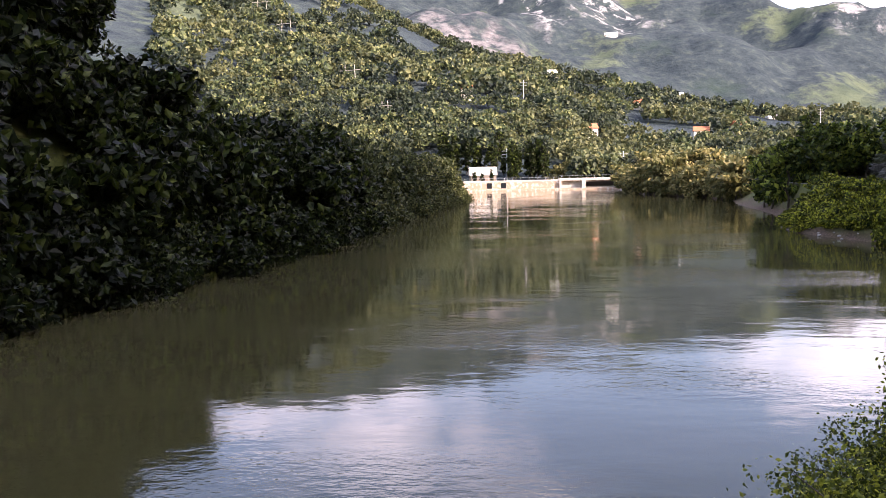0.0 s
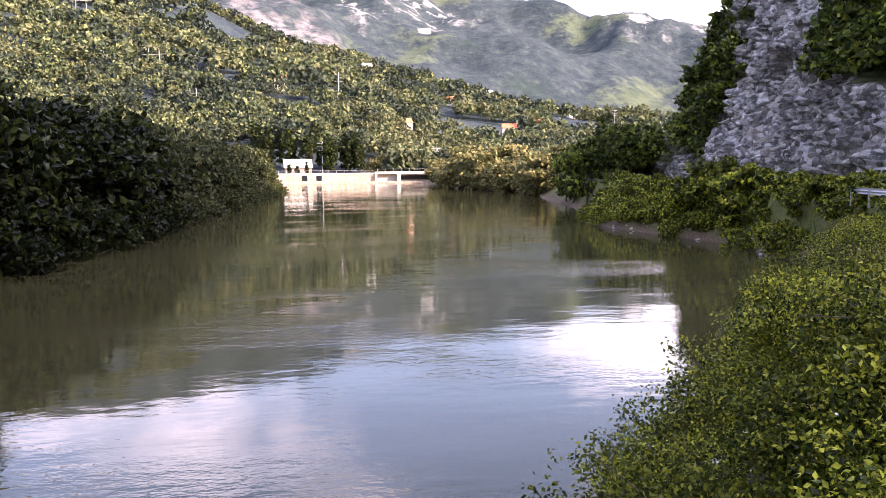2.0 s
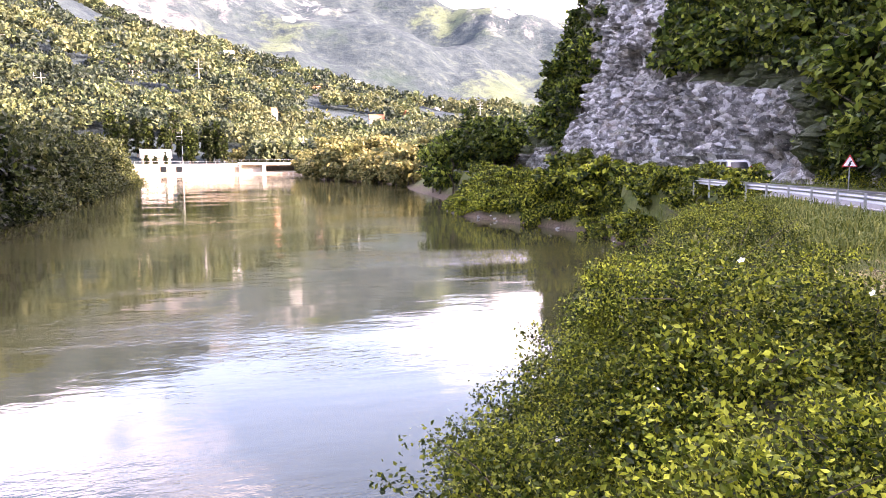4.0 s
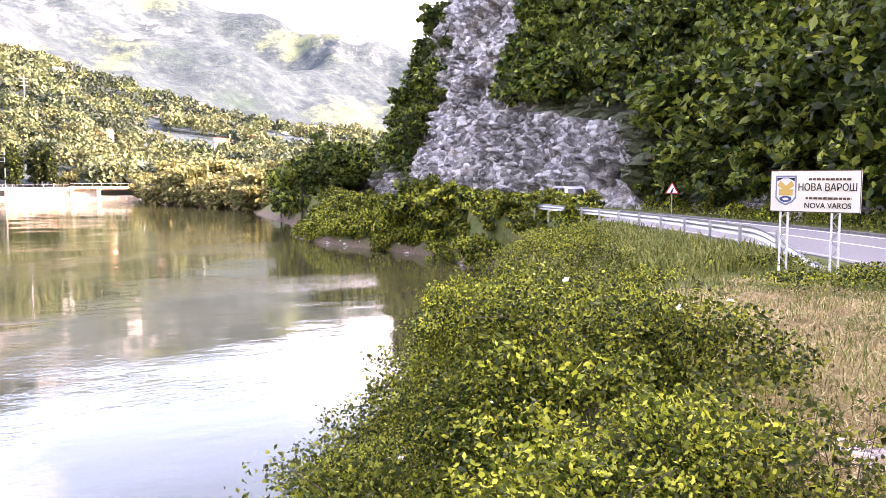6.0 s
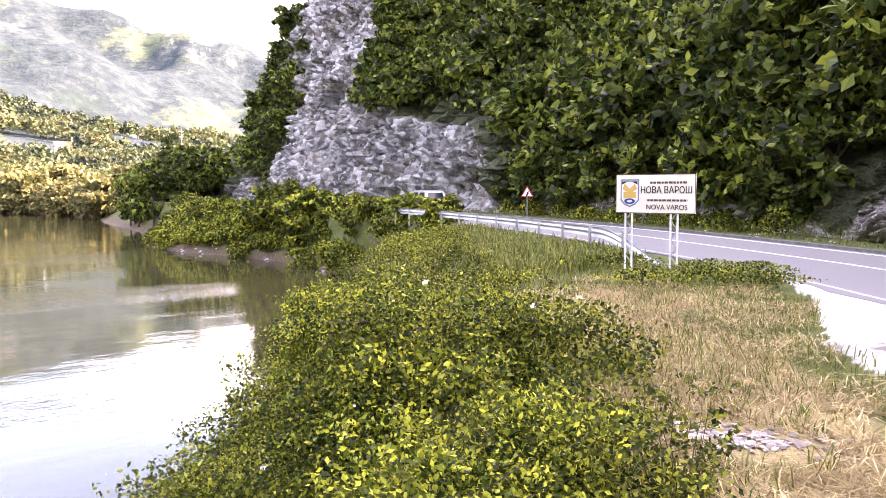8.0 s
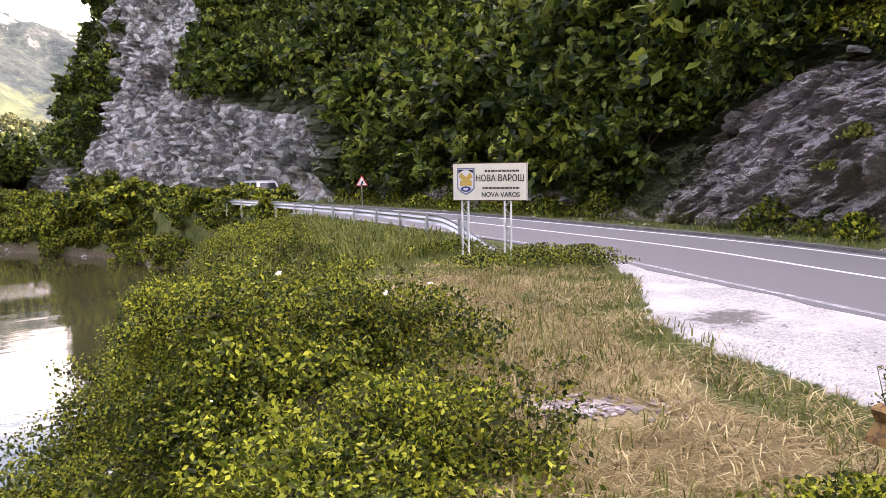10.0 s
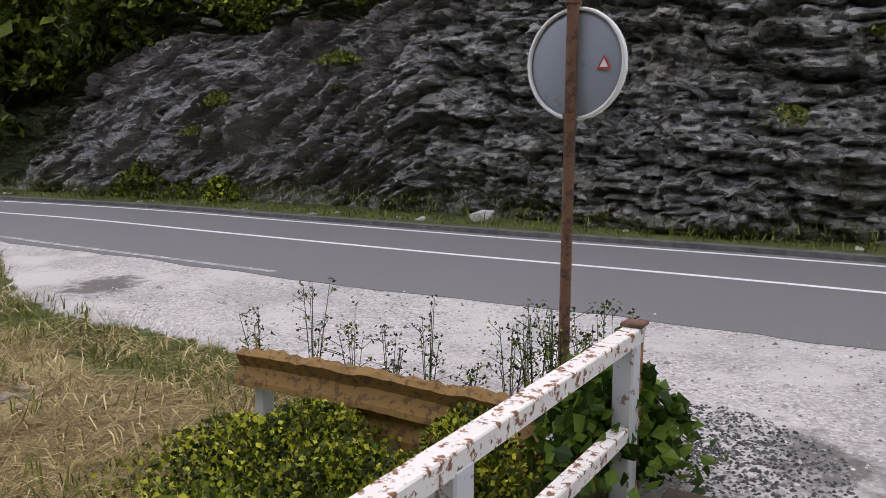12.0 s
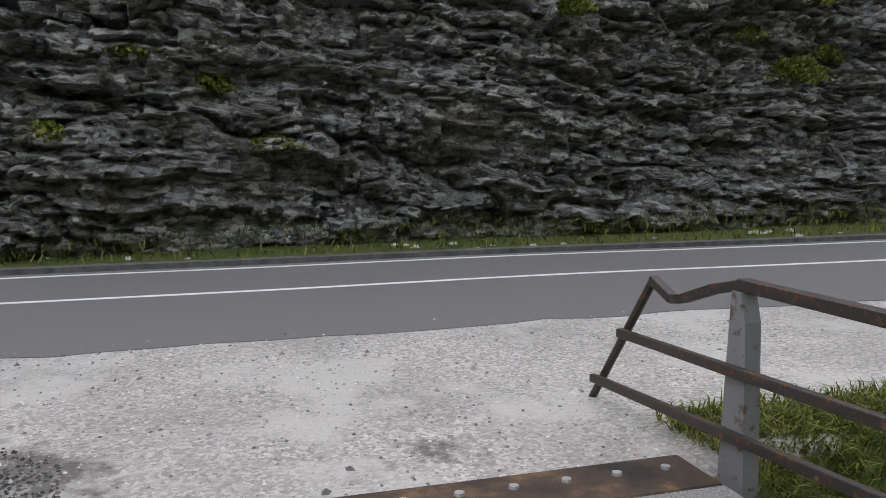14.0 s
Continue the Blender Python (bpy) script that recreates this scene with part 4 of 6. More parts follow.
def far_wood(name, places, mat, label, seed):
    """A wood too far off to count: leafy tufts in one mesh."""
    r = np.random.default_rng(seed)
    P, O, S = [], [], []
    for (x, y, z, size) in places:
        n = 150 if math.hypot(x, y) < 520 else 70
        d = r.normal(size=(n, 3))
        d /= np.linalg.norm(d, axis=1)[:, None]
        d[:, 2] = np.abs(d[:, 2]) * 1.1 - 0.15
        P.append(np.array([x, y, z + size * 0.45]) + d * size * r.uniform(0.35, 0.62, (n, 1)))
        O.append(d)
        S.append(np.full((n, 1), size * (0.13 if n > 100 else 0.19)))
    P, O, S = np.concatenate(P), np.concatenate(O), np.concatenate(S)
    v, f = leaf_cards(P, O, S, r, 1.4)
    ob = mesh_object(name, v, f, mat)
    return tagged(ob, label, "woodland", kind="stuff")


stands = {"leaf_far_dark": [], "leaf_far": [], "leaf_far_light": []}
r2 = np.random.default_rng(5)
planted = 0
while planted < 4600:
    b = r2.uniform(-22, 34)
    r = 312 + 880 * r2.random() ** 1.7
    x, y = r * math.sin(radians(b)), r * math.cos(radians(b))
    if (vnoise(x / 60, y / 60, seed=81) < 0.22 and r > 420) or (-5 < b < 7 and r < 385):
        continue
    w = float(fbm(x / 75, y / 75, seed=83)) + 0.13 * r2.normal() - 0.03 * (r < 420)
    kind = "leaf_far_dark" if w > 0.58 else "leaf_far" if w > 0.42 else "leaf_far_light"
    stands[kind].append((x, y, mountain_z(x, y), r2.uniform(4.0, 10.5) * (1 + r / 1600)))
    planted += 1
for kind, wood_label in (("leaf_far_dark", "dark green stands of wood on the far valley side"), ("leaf_far", "mixed green woodland on the far valley side"),
                         ("leaf_far_light", "pale green scrub and orchards on the far valley side")):
    far_wood("far_woodland", stands[kind], M[kind], wood_label, 6)

conifers = [make_tree("conifer", 210 + i, 15.0, 1.9, 6.5, 1300, 0.75, 60, M["leaf_shade_conifer"], "tall dark conifer behind the dam", trunk=0.2, base=8.0) for i in range(2)]
spots = []
rc = np.random.default_rng(12)
for i in range(22):
    x, y = (-18 + 26 * rc.random(), 352 + 18 * rc.random()) if i < 9 else (10 + 20 * rc.random(), 340 + 20 * rc.random())
    spots.append((x, y, max(ground_z(x, y), mountain_z(x, y)) - 0.5, rc.uniform(0.8, 1.25)))
spots += [(-2.6, 328, -2.0, 0.42), (4.6, 327, -2.0, 0.36), (0.4, 326, -2.0, 0.3)]
for o, sp in zip(conifers, spots[:2]):
    place_first(o, *sp)
scatter(conifers, spots[2:], rc, group="conifers behind the dam")
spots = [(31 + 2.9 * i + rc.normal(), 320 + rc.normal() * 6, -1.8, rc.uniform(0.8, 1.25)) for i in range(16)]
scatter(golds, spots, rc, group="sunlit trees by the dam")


def make_sapling(seed, height, shoots, spread, label):
    """An open young tree: bowed shoots with leaves set along them."""
    r = np.random.default_rng(seed)
    e = empty("sapling")
    bm = bmesh.new()
    pts, outs = [], []
    for i in range(shoots):
        a = r.uniform(0, 2 * math.pi)
        top = Vector((math.cos(a), math.sin(a), 0)) * spread * r.uniform(0.3, 1.0) + Vector((0, 0, height * r.uniform(0.55, 1.0)))
        prev = Vector((math.cos(a) * 0.05, math.sin(a) * 0.05, -0.2))
        for j in range(1, 9):
            u = j / 8
            q = Vector((top.x * u ** 1.6, top.y * u ** 1.6, top.z * (u - 0.12 * u * u))) + Vector(r.normal(size=3)) * 0.03
            tube(bm, prev, q, 0.016 * (1.1 - u), 0.016 * (1.0 - u) + 0.002, 4)
            if u > 0.3:
                for m in range(3):
                    side = Vector(r.normal(size=3))
                    side.z *= 0.5
                    tip = q + side.normalized() * r.uniform(0.12, 0.34)
                    tube(bm, q, tip, 0.004, 0.002, 3)
                    for l in range(9):
                        c = q.lerp(tip, r.uniform(0.25, 1.08))
                        pts.append(c + Vector(r.normal(size=3)) * 0.025)
                        outs.append((tip - q).normalized() * 0.6)
            prev = q
    part("branch", bm, M["bark"], e)
    v, f = leaf_cards(np.array([p[:] for p in pts]), np.array([o[:] for o in outs]), 0.047, r, 1.6, 0.35)
    mesh_object("leaves", v, f, M["leaf_bush"], e)
    return tagged(e, label, "sapling", "saplings in the thicket")


saps = [make_sapling(230 + i, 3.2, 14, 1.1, "open young sapling with arching leafy shoots in the thicket") for i in range(2)]
spots = [(7.1, 11.3, -3.2, 1.0), (6.6, 11.8, -4.1, 0.85), (7.9, 11.6, -3.0, 1.0), (5.9, 11.0, -4.2, 0.8), (8.6, 12.4, -2.8, 0.95), (10.4, 14.2, -2.6, 1.0), (5.4, 9.8, -3.9, 0.75), (11.6, 13.6, -2.3, 0.95),
         (9.3, 10.4, -2.4, 0.85), (7.4, 9.3, -2.7, 0.8), (12.8, 14.8, -2.2, 0.9), (14.4, 17.4, -2.4, 0.9), (6.4, 7.8, -2.6, 0.7), (8.0, 8.6, -2.3, 0.75),
         (9.0, 9.2, -2.2, 0.8), (8.4, 10.6, -2.4, 0.9), (10.0, 11.8, -2.1, 0.85), (11.2, 12.4, -2.0, 0.85), (7.2, 8.2, -2.5, 0.75), (6.0, 7.0, -2.7, 0.75), (5.4, 6.0, -2.7, 0.7), (6.9, 10.2, -3.0, 0.9),
         (9.6, 12.6, -2.5, 0.9), (13.4, 15.8, -2.2, 0.85), (12.0, 12.6, -1.9, 0.8), (5.2, 7.6, -3.1, 0.8), (4.6, 5.4, -2.9, 0.7), (7.8, 7.4, -2.1, 0.7), (6.8, 6.4, -2.3, 0.65), (9.0, 13.8, -3.0, 0.9)]
rise = np.random.default_rng(13)
for x, y, z, sc in [q for q in rest if q[1] < 12.5 and q[0] > 4.5][::7]:
    spots.append((x + rise.normal() * 0.3, y + rise.normal() * 0.3, z + 3.3 * sc - 2.1 + rise.uniform(0.0, 0.5), rise.uniform(0.62, 0.8)))
for o, sp in zip(saps, spots[:2]):
    place_first(o, *sp)
scatter(saps, spots[2:], rc, 0.95, 1.05)


# ---- the bridge ----
U = Vector((-math.sin(radians(54)), math.cos(radians(54)), 0))   # along the bridge, away from the road
W = Vector((-U.y, U.x, 0)) * -1                                  # across it, upstream
DECK = 0.1
C1, C2 = Vector((4.95, -1.28, 0)), Vector((1.93, -4.9, 0))


def place(p, z=0.0):
    return Vector((p.x, p.y, z))


bridge = empty("bridge", pose(0, 0, 0))
tagged(bridge, "narrow steel bridge with a rusty end plate", "bridge", kind="structure")
e1 = Vector((4.75, -1.42, 0))
e2 = Vector((2.25, -4.85, 0))
across = (e1 - e2)
far_end = 60.0
bm = bmesh.new()
c = [e1 + U * 0.45, e2 + U * 0.45, e2 + U * far_end, e1 + U * far_end]
vs = [bm.verts.new(place(p, DECK)) for p in c] + [bm.verts.new(place(p, DECK - 0.3)) for p in c]
for f in ((0, 1, 2, 3), (7, 6, 5, 4), (0, 4, 5, 1), (1, 5, 6, 2), (2, 6, 7, 3), (3, 7, 4, 0)):
    bm.faces.new([vs[i] for i in f])
bmesh.ops.recalc_face_normals(bm, faces=bm.faces)
k = Mat("deck_grit", rough=0.9)
f = k.noise(60, 5, 0.7)
k.colour(k.ramp(f, [(0.3, (0.08, 0.078, 0.075)), (0.7, (0.36, 0.35, 0.34))])).bump(f, 0.6, 0.01)
M["deck"] = k.m
k = Mat("rusty_plate", rough=0.7, metal=0.3)
f = k.noise(3, 7, 0.7)
k.colour(k.ramp(f, [(0.35, (0.02, 0.018, 0.017)), (0.55, (0.07, 0.045, 0.03)), (0.72, (0.22, 0.13, 0.07))])).bump(f, 0.4, 0.006)
M["plate"] = k.m
part("deck", bm, M["deck"], bridge)
bm = bmesh.new()
pc = (e1 + e2) / 2 + U * 0.22
ang = math.atan2(across.y, across.x)
box(bm, (across.length, 0.44, 0.30), place(pc, DECK - 0.145), Matrix.Rotation(ang, 4, "Z"), 0.008)
part("end_plate", bm, M["plate"], bridge, "rusty steel end plate with bolts")
for i in range(14):
    p = e2 + across * ((i + 0.6) / 14.2) + U * 0.17
    bm = bmesh.new()
    tube(bm, place(p, DECK), place(p, DECK + 0.022), 0.032, 0.027, 8)
    part("bolt", bm, M["galv"], bridge)
for side in (e1, e2):
    bm = bmesh.new()
    beam(bm, place(side, -0.35), place(side + U * far_end, -0.35), 0.16, 0.5, 0.01)
    part("girder", bm, M["rust"], bridge)
bm = bmesh.new()
box(bm, (across.length + 0.8, 0.6, 3.6), place((e1 + e2) / 2 + U * 0.75, -2.25), Matrix.Rotation(ang, 4, "Z"), 0.03)
part("abutment", bm, M["concrete"], bridge)


def railing(name, start, length, heights, mat, label, posts, section, post_mat):
    """A railing along the bridge: rails and posts."""
    r = empty(name, pose(start.x, start.y, 0))
    inv = Vector((start.x, start.y, 0))
    for i, (z, s0, w, h) in enumerate(heights):
        bm = bmesh.new()
        beam(bm, U * s0 + Vector((0, 0, z)), U * length + Vector((0, 0, z)), w, h, 0.006)
        part("top_rail" if i == 0 else "lower_rail", bm, mat, r)
    for s in posts:
        bm = bmesh.new()
        p = U * s
        box(bm, (section, 0.11, heights[0][0] + 0.42), Vector((p.x, p.y, (heights[0][0] - 0.46) / 2)), Matrix.Rotation(math.atan2(U.y, U.x), 4, "Z"), 0.01)
        part("post", bm, post_mat, r)
    return tagged(r, label, "railing")


up = railing("bridge_railing", C1, 58.0, [(0.885, -0.02, 0.10, 0.085), (0.385, 0.0, 0.085, 0.08)], M["rail_paint"],
             "white bridge railing with flaking paint and rust", [0.13, 1.95, 3.6, 5.2, 7.2, 9.2, 11.2, 13.2, 16, 19, 22, 25, 28, 32, 36, 40, 44, 48, 52, 56], 0.13, M["post_paint"])
bm = bmesh.new()
box(bm, (0.05, 0.07, 1.03), U * -0.02 + Vector((0, 0, 0.41)), Matrix.Rotation(math.atan2(U.y, U.x), 4, "Z"), 0.006)
part("end_bar", bm, M["rust_orange"], up, "rusty orange end bar")
bm = bmesh.new()
box(bm, (0.13, 0.12, 0.02), U * 0.02 + Vector((0, 0, 0.94)), Matrix.Rotation(math.atan2(U.y, U.x), 4, "Z"), 0.004)
part("cap", bm, M["rust"], up)

down = railing("bridge_railing", C2, 58.0, [(1.125, 0.0, 0.075, 0.07)], M["rail_dark"], "dark rusty bridge railing with a bent broken end",
               [], 0.2, M["post_paint"])
for s in (0.0, 2.6, 5.2, 7.8, 10.4, 13, 17, 21, 25, 29, 34, 39, 44, 49, 54):
    # tapered flat posts, wider at the foot
    bm = bmesh.new()
    prof = [(-0.13, -0.5), (0.15, -0.5), (0.105, 0.93), (0.06, 1.09), (-0.02, 1.09)]
    a = [bm.verts.new(U * (s + x) + W * 0.05 + Vector((0, 0, z))) for x, z in prof]
    b = [bm.verts.new(U * (s + x) - W * 0.05 + Vector((0, 0, z))) for x, z in prof]
    bm.faces.new(a)
    bm.faces.new(b[::-1])
    for i in range(5):
        bm.faces.new((a[i], b[i], b[(i + 1) % 5], a[(i + 1) % 5]))
    bmesh.ops.recalc_face_normals(bm, faces=bm.faces)
    part("post", bm, M["post_weathered"], down, "weathered grey tapered post")
for z0, z1, s0 in ((0.60, 0.70, -1.23), (0.17, 0.36, -1.63)):
    bm = bmesh.new()
    beam(bm, U * s0 + W * 0.07 + Vector((0, 0, z0)), U * 1.1 + W * 0.07 + Vector((0, 0, z1)), 0.05, 0.06, 0.004)
    beam(bm, U * 1.1 + W * 0.07 + Vector((0, 0, z1)), U * 58 + W * 0.07 + Vector((0, 0, z1)), 0.05, 0.06, 0.004)
    part("lower_rail", bm, M["rail_dark"], down)
bm = bmesh.new()
q = [U * 0.02 + Vector((0, 0, 1.125)), U * -0.25 + Vector((0, 0, 1.06)), U * -0.56 + Vector((0, 0, 0.95)), U * -0.68 + Vector((0, 0, 0.93)), U * -0.92 + Vector((0, 0, 1.02))]
for a, b in zip(q, q[1:]):
    beam(bm, a, b, 0.065, 0.06, 0.005)
part("bent_rail", bm, M["rail_dark"], down, "bent rusty rail end")
bm = bmesh.new()
tube(bm, U * -0.93 + Vector((0, 0, 0.99)), U * -1.80 + Vector((0, 0, -0.07)), 0.03, 0.03, 8)
part("fallen_bar", bm, M["rail_dark"], down, "slanting bar hanging from the bent rail")

# ---- old crash beam by the bridge end ----
old = empty("old_crash_barrier", pose(6.52, 1.06, 0))
tagged(old, "old crash barrier of rusty ochre steel at the gravel's edge", "barrier")
along = Vector((-math.sin(radians(32)), -math.cos(radians(32)), 0))
out = Vector((along.y, -along.x, 0))
length = 2.3
# section seen end on: top flange, web, lower flange, second leaf
prof = [(0.06, 0.395), (0.05, 0.412), (0.0, 0.405), (-0.03, 0.39), (0.02, 0.30), (-0.06, 0.215), (-0.07, 0.19), (0.01, 0.17)]
low_prof = [(0.01, 0.165), (0.03, 0.10), (-0.05, 0.02), (-0.06, -0.04), (0.02, -0.06)]
for nm, pr, thick in (("upper_leaf", prof, 0.012), ("lower_leaf", low_prof, 0.012)):
    n = 40
    vv, rs3 = [], np.random.default_rng(3)
    start = 0.0 if nm == "upper_leaf" else 0.55
    for i in range(n + 1):
        s = start + (length - start) * i / n
        wob = 0.008 * math.sin(s * 2.1) + 0.003 * rs3.normal() * (i > 0)
        for x, z in pr:
            edge = 0.010 * rs3.normal() if z > 0.39 else 0
            vv.append(along * s + out * -(x + wob * 0.6) + Vector((0, 0, z - 0.02 * s + wob + edge)))
    ob = mesh_object(nm, vv, grid_faces(n + 1, len(pr)), M["rust_yellow"], old)
    so = ob.modifiers.new("thickness", "SOLIDIFY")
    so.thickness = thick
for s in (0.08, 1.7):
    bm = bmesh.new()
    box(bm, (0.09, 0.12, 0.62), along * (s + 0.06) + out * -0.09 + Vector((0, 0, 0.0)), Matrix.Rotation(math.atan2(along.y, along.x), 4, "Z"), 0.01)
    part("post", bm, M["post_paint"] if s < 1 else M["rust"], old)

# ---- traffic mirror, seen from behind ----
mirror = empty("traffic_mirror", pose(6.62, -1.31, 0))
tagged(mirror, "round traffic mirror with grey back on a rusty pole", "traffic mirror")
bm = bmesh.new()
tube(bm, (0, 0, -0.3), (0, 0, 2.92), 0.042, 0.042, 16)
part("pole", bm, M["rust"], mirror)
face = Vector((math.cos(radians(-38)), math.sin(radians(-38)), 0))
side = Vector((-face.y, face.x, 0))
mid = Vector((0, 0, 2.44)) + face * 0.075
ring_n = 48


def dish(rings):
    vv = []
    for r, d in rings:
        for i in range(ring_n):
            a = 2 * math.pi * i / ring_n
            vv.append(mid + side * (math.cos(a) * r * 0.95) + Vector((0, 0, math.sin(a) * r)) + face * d)
    ff = []
    for j in range(len(rings) - 1):
        for i in range(ring_n):
            ff.append((j * ring_n + i, j * ring_n + (i + 1) % ring_n, (j + 1) * ring_n + (i + 1) % ring_n, (j + 1) * ring_n + i))
    return vv, ff


v, f = dish([(0.002, -0.03), (0.12, -0.03), (0.25, -0.022), (0.34, -0.008), (0.372, 0.004), (0.376, 0.02)])
mesh_object("back_shell", v, f, M["mirror_back"], mirror, True)
v, f = dish([(0.372, 0.0), (0.374, -0.022), (0.395, -0.026), (0.401, 0.0), (0.395, 0.05), (0.372, 0.05)])
mesh_object("rim", v, f, M["white"], mirror, True, "pale rolled rim")
v, f = dish([(0.002, 0.07), (0.2, 0.06), (0.385, 0.03)])
mesh_object("mirror_face", v, f, M["mirror_glass"], mirror, True)
for z in (2.87, 2.07):
    bm = bmesh.new()
    tube(bm, (0, 0, z - 0.018), (0, 0, z + 0.018), 0.055, 0.055, 14)
    box(bm, (0.09, 0.05, 0.03), Vector((0, 0, z)) + face * 0.05, Matrix.Rotation(math.atan2(face.y, face.x), 4, "Z"))
    part("clamp", bm, M["rust"], mirror)
sc = mid + side * -0.23 + Vector((0, 0, 0.0)) - face * 0.030


def flat_shape(name, pts, origin, right, upv, mat, parent, lift):
    n = right.cross(upv)
    v = [origin + right * x + upv * y + n * lift for x, y in pts]
    return mesh_object(name, v, [tuple(range(len(pts)))], mat, parent)


tri_pts = [(-0.055, -0.045), (0.055, -0.045), (0, 0.055)]
flat_shape("sticker", tri_pts, sc, -side, Vector((0, 0, 1)), M["red"], mirror, 0.006)
flat_shape("sticker_inset", [(x * 0.6, y * 0.6 - 0.003) for x, y in tri_pts], sc, -side, Vector((0, 0, 1)), M["white"], mirror, 0.009)

# ---- the town sign ----
sign = empty("town_sign", pose(17.1, 11.4, -0.1))
tagged(sign, "cream town sign with a shield on two white lattice legs", "road sign")
tl, tr = Vector((16.98, 12.32, 0)), Vector((17.4, 10.42, 0))
right = (tr - tl).normalized()
nrm = Vector((0, 0, 1)).cross(right) * -1
mid_s = (tl + tr) / 2 - Vector((17.1, 11.4, -0.1))
Zc = 1.735
bm = bmesh.new()
box(bm, (1.98, 0.04, 0.94), mid_s + Vector((0, 0, Zc)), Matrix.Rotation(math.atan2(right.y, right.x), 4, "Z"), 0.006)
part("panel", bm, M["sign_face"], sign)
front = right.cross(Vector((0, 0, 1)))
if front.x > 0:
    front = -front
o_s = mid_s + Vector((0, 0, Zc)) + front * 0.022
rgt = right
zup = Vector((0, 0, 1))


def face_quad(name, x0, y0, x1, y1, mat, lift=0.004):
    v = [o_s + rgt * x + zup * y + front * lift for x, y in ((x0, y0), (x1, y0), (x1, y1), (x0, y1))]
    return mesh_object(name, v, [(0, 1, 2, 3)], mat, sign)


def face_shape(name, pts, mat, lift=0.004):
    return mesh_object(name, [o_s + rgt * x + zup * y + front * lift for x, y in pts], [tuple(range(len(pts)))], mat, sign)


for x0, y0, x1, y1 in ((-0.99, 0.452, 0.99, 0.47), (-0.99, -0.47, 0.99, -0.452), (-0.99, -0.47, -0.975, 0.47), (0.975, -0.47, 0.99, 0.47)):
    face_quad("border", x0, y0, x1, y1, M["sign_edge"])
sx, sy = -0.63, 0.02
shield = [(-0.24, 0.33), (0.24, 0.33), (0.24, -0.18), (0.15, -0.28), (0, -0.35), (-0.15, -0.28), (-0.24, -0.18)]
face_shape("shield", [(sx + x, sy + y) for x, y in shield], M["grey_blue"], 0.004)
face_shape("shield_field", [(sx + x * 0.86, sy + y * 0.88) for x, y in shield], M["white"], 0.007)
face_shape("shield_band", [(sx - 0.16, sy + 0.02), (sx + 0.16, sy + 0.02), (sx + 0.16, sy - 0.12), (sx - 0.16, sy - 0.12)], M["gold"], 0.010)
face_shape("shield_chevron", [(sx - 0.19, sy + 0.10), (sx - 0.13, sy + 0.22), (sx, sy + 0.10), (sx + 0.13, sy + 0.22), (sx + 0.19, sy + 0.10), (sx + 0.02, sy - 0.02), (sx - 0.02, sy - 0.02)], M["gold"], 0.012)
face_shape("shield_crown", [(sx - 0.20, sy + 0.28), (sx - 0.20, sy + 0.20), (sx - 0.06, sy + 0.27), (sx + 0.06, sy + 0.27), (sx + 0.20, sy + 0.20), (sx + 0.20, sy + 0.28)], M["sign_black"], 0.013)
face_shape("shield_oval", [(sx + 0.14 * math.cos(a), sy - 0.20 + 0.07 * math.sin(a)) for a in np.linspace(0, 2 * math.pi, 20, endpoint=False)], M["blue"], 0.013)
face_shape("shield_oval_inset", [(sx + 0.07 * math.cos(a), sy - 0.20 + 0.03 * math.sin(a)) for a in np.linspace(0, 2 * math.pi, 16, endpoint=False)], M["white"], 0.015)


def lettering(text, x, y, width, height):
    cu = bpy.data.curves.new("lettering", "FONT")
    cu.body, cu.align_x, cu.align_y, cu.size, cu.extrude, cu.offset = text, "CENTER", "CENTER", 1.0, 0.004, 0.006
    ob = new("lettering_draft", cu)
    dg = bpy.context.evaluated_depsgraph_get()
    me = bpy.data.meshes.new_from_object(ob.evaluated_get(dg))
    bpy.data.objects.remove(ob)
    xs = [v.co.x for v in me.vertices]
    ys = [v.co.y for v in me.vertices]
    cx, cy = (max(xs) + min(xs)) / 2, (max(ys) + min(ys)) / 2
    fx, fy = width / (max(xs) - min(xs)), height / (max(ys) - min(ys))
    for v in me.vertices:
        v.co = o_s + rgt * (x + (v.co.x - cx) * fx) + zup * (y + (v.co.y - cy) * fy) + front * (0.006 + v.co.z)
    me.materials.clear()
    me.materials.append(M["sign_black"])
    ob = new("lettering", me)
    ob.parent = sign
    return ob


lettering("НОВА ВАРОШ", 0.28, 0.095, 1.25, 0.17)
lettering("NOVA VAROS", 0.30, -0.315, 1.0, 0.12)
rb = np.random.default_rng(2)
for yy, x0, x1 in ((0.265, -0.12, 0.80), (-0.155, -0.18, 0.80)):
    x = x0
    while x < x1:
        w = rb.uniform(0.05, 0.11)
        face_quad("small_print_bar", x, yy - 0.025, min(x + w, x1), yy + 0.025, M["sign_edge"], 0.005)
        x += w + 0.018
for lx in (-0.66, 0.48):
    base = mid_s + right * lx
    leg = []
    for dx in (-0.085, 0.085):
        bm = bmesh.new()
        beam(bm, base + right * dx + Vector((0, 0, -0.5)), base + right * dx + Vector((0, 0.0001, 1.4)), 0.035, 0.035)
        leg.append(part("leg", bm, M["white"], sign))
    for i in range(6):
        z0 = 0.05 + i * 0.21
        a, b = (-0.085, 0.085) if i % 2 else (0.085, -0.085)
        bm = bmesh.new()
        beam(bm, base + right * a + Vector((0, 0, z0)), base + right * b + Vector((0, 0, z0 + 0.21)), 0.02, 0.02)
        part("lattice_bar", bm, M["galv"], sign)

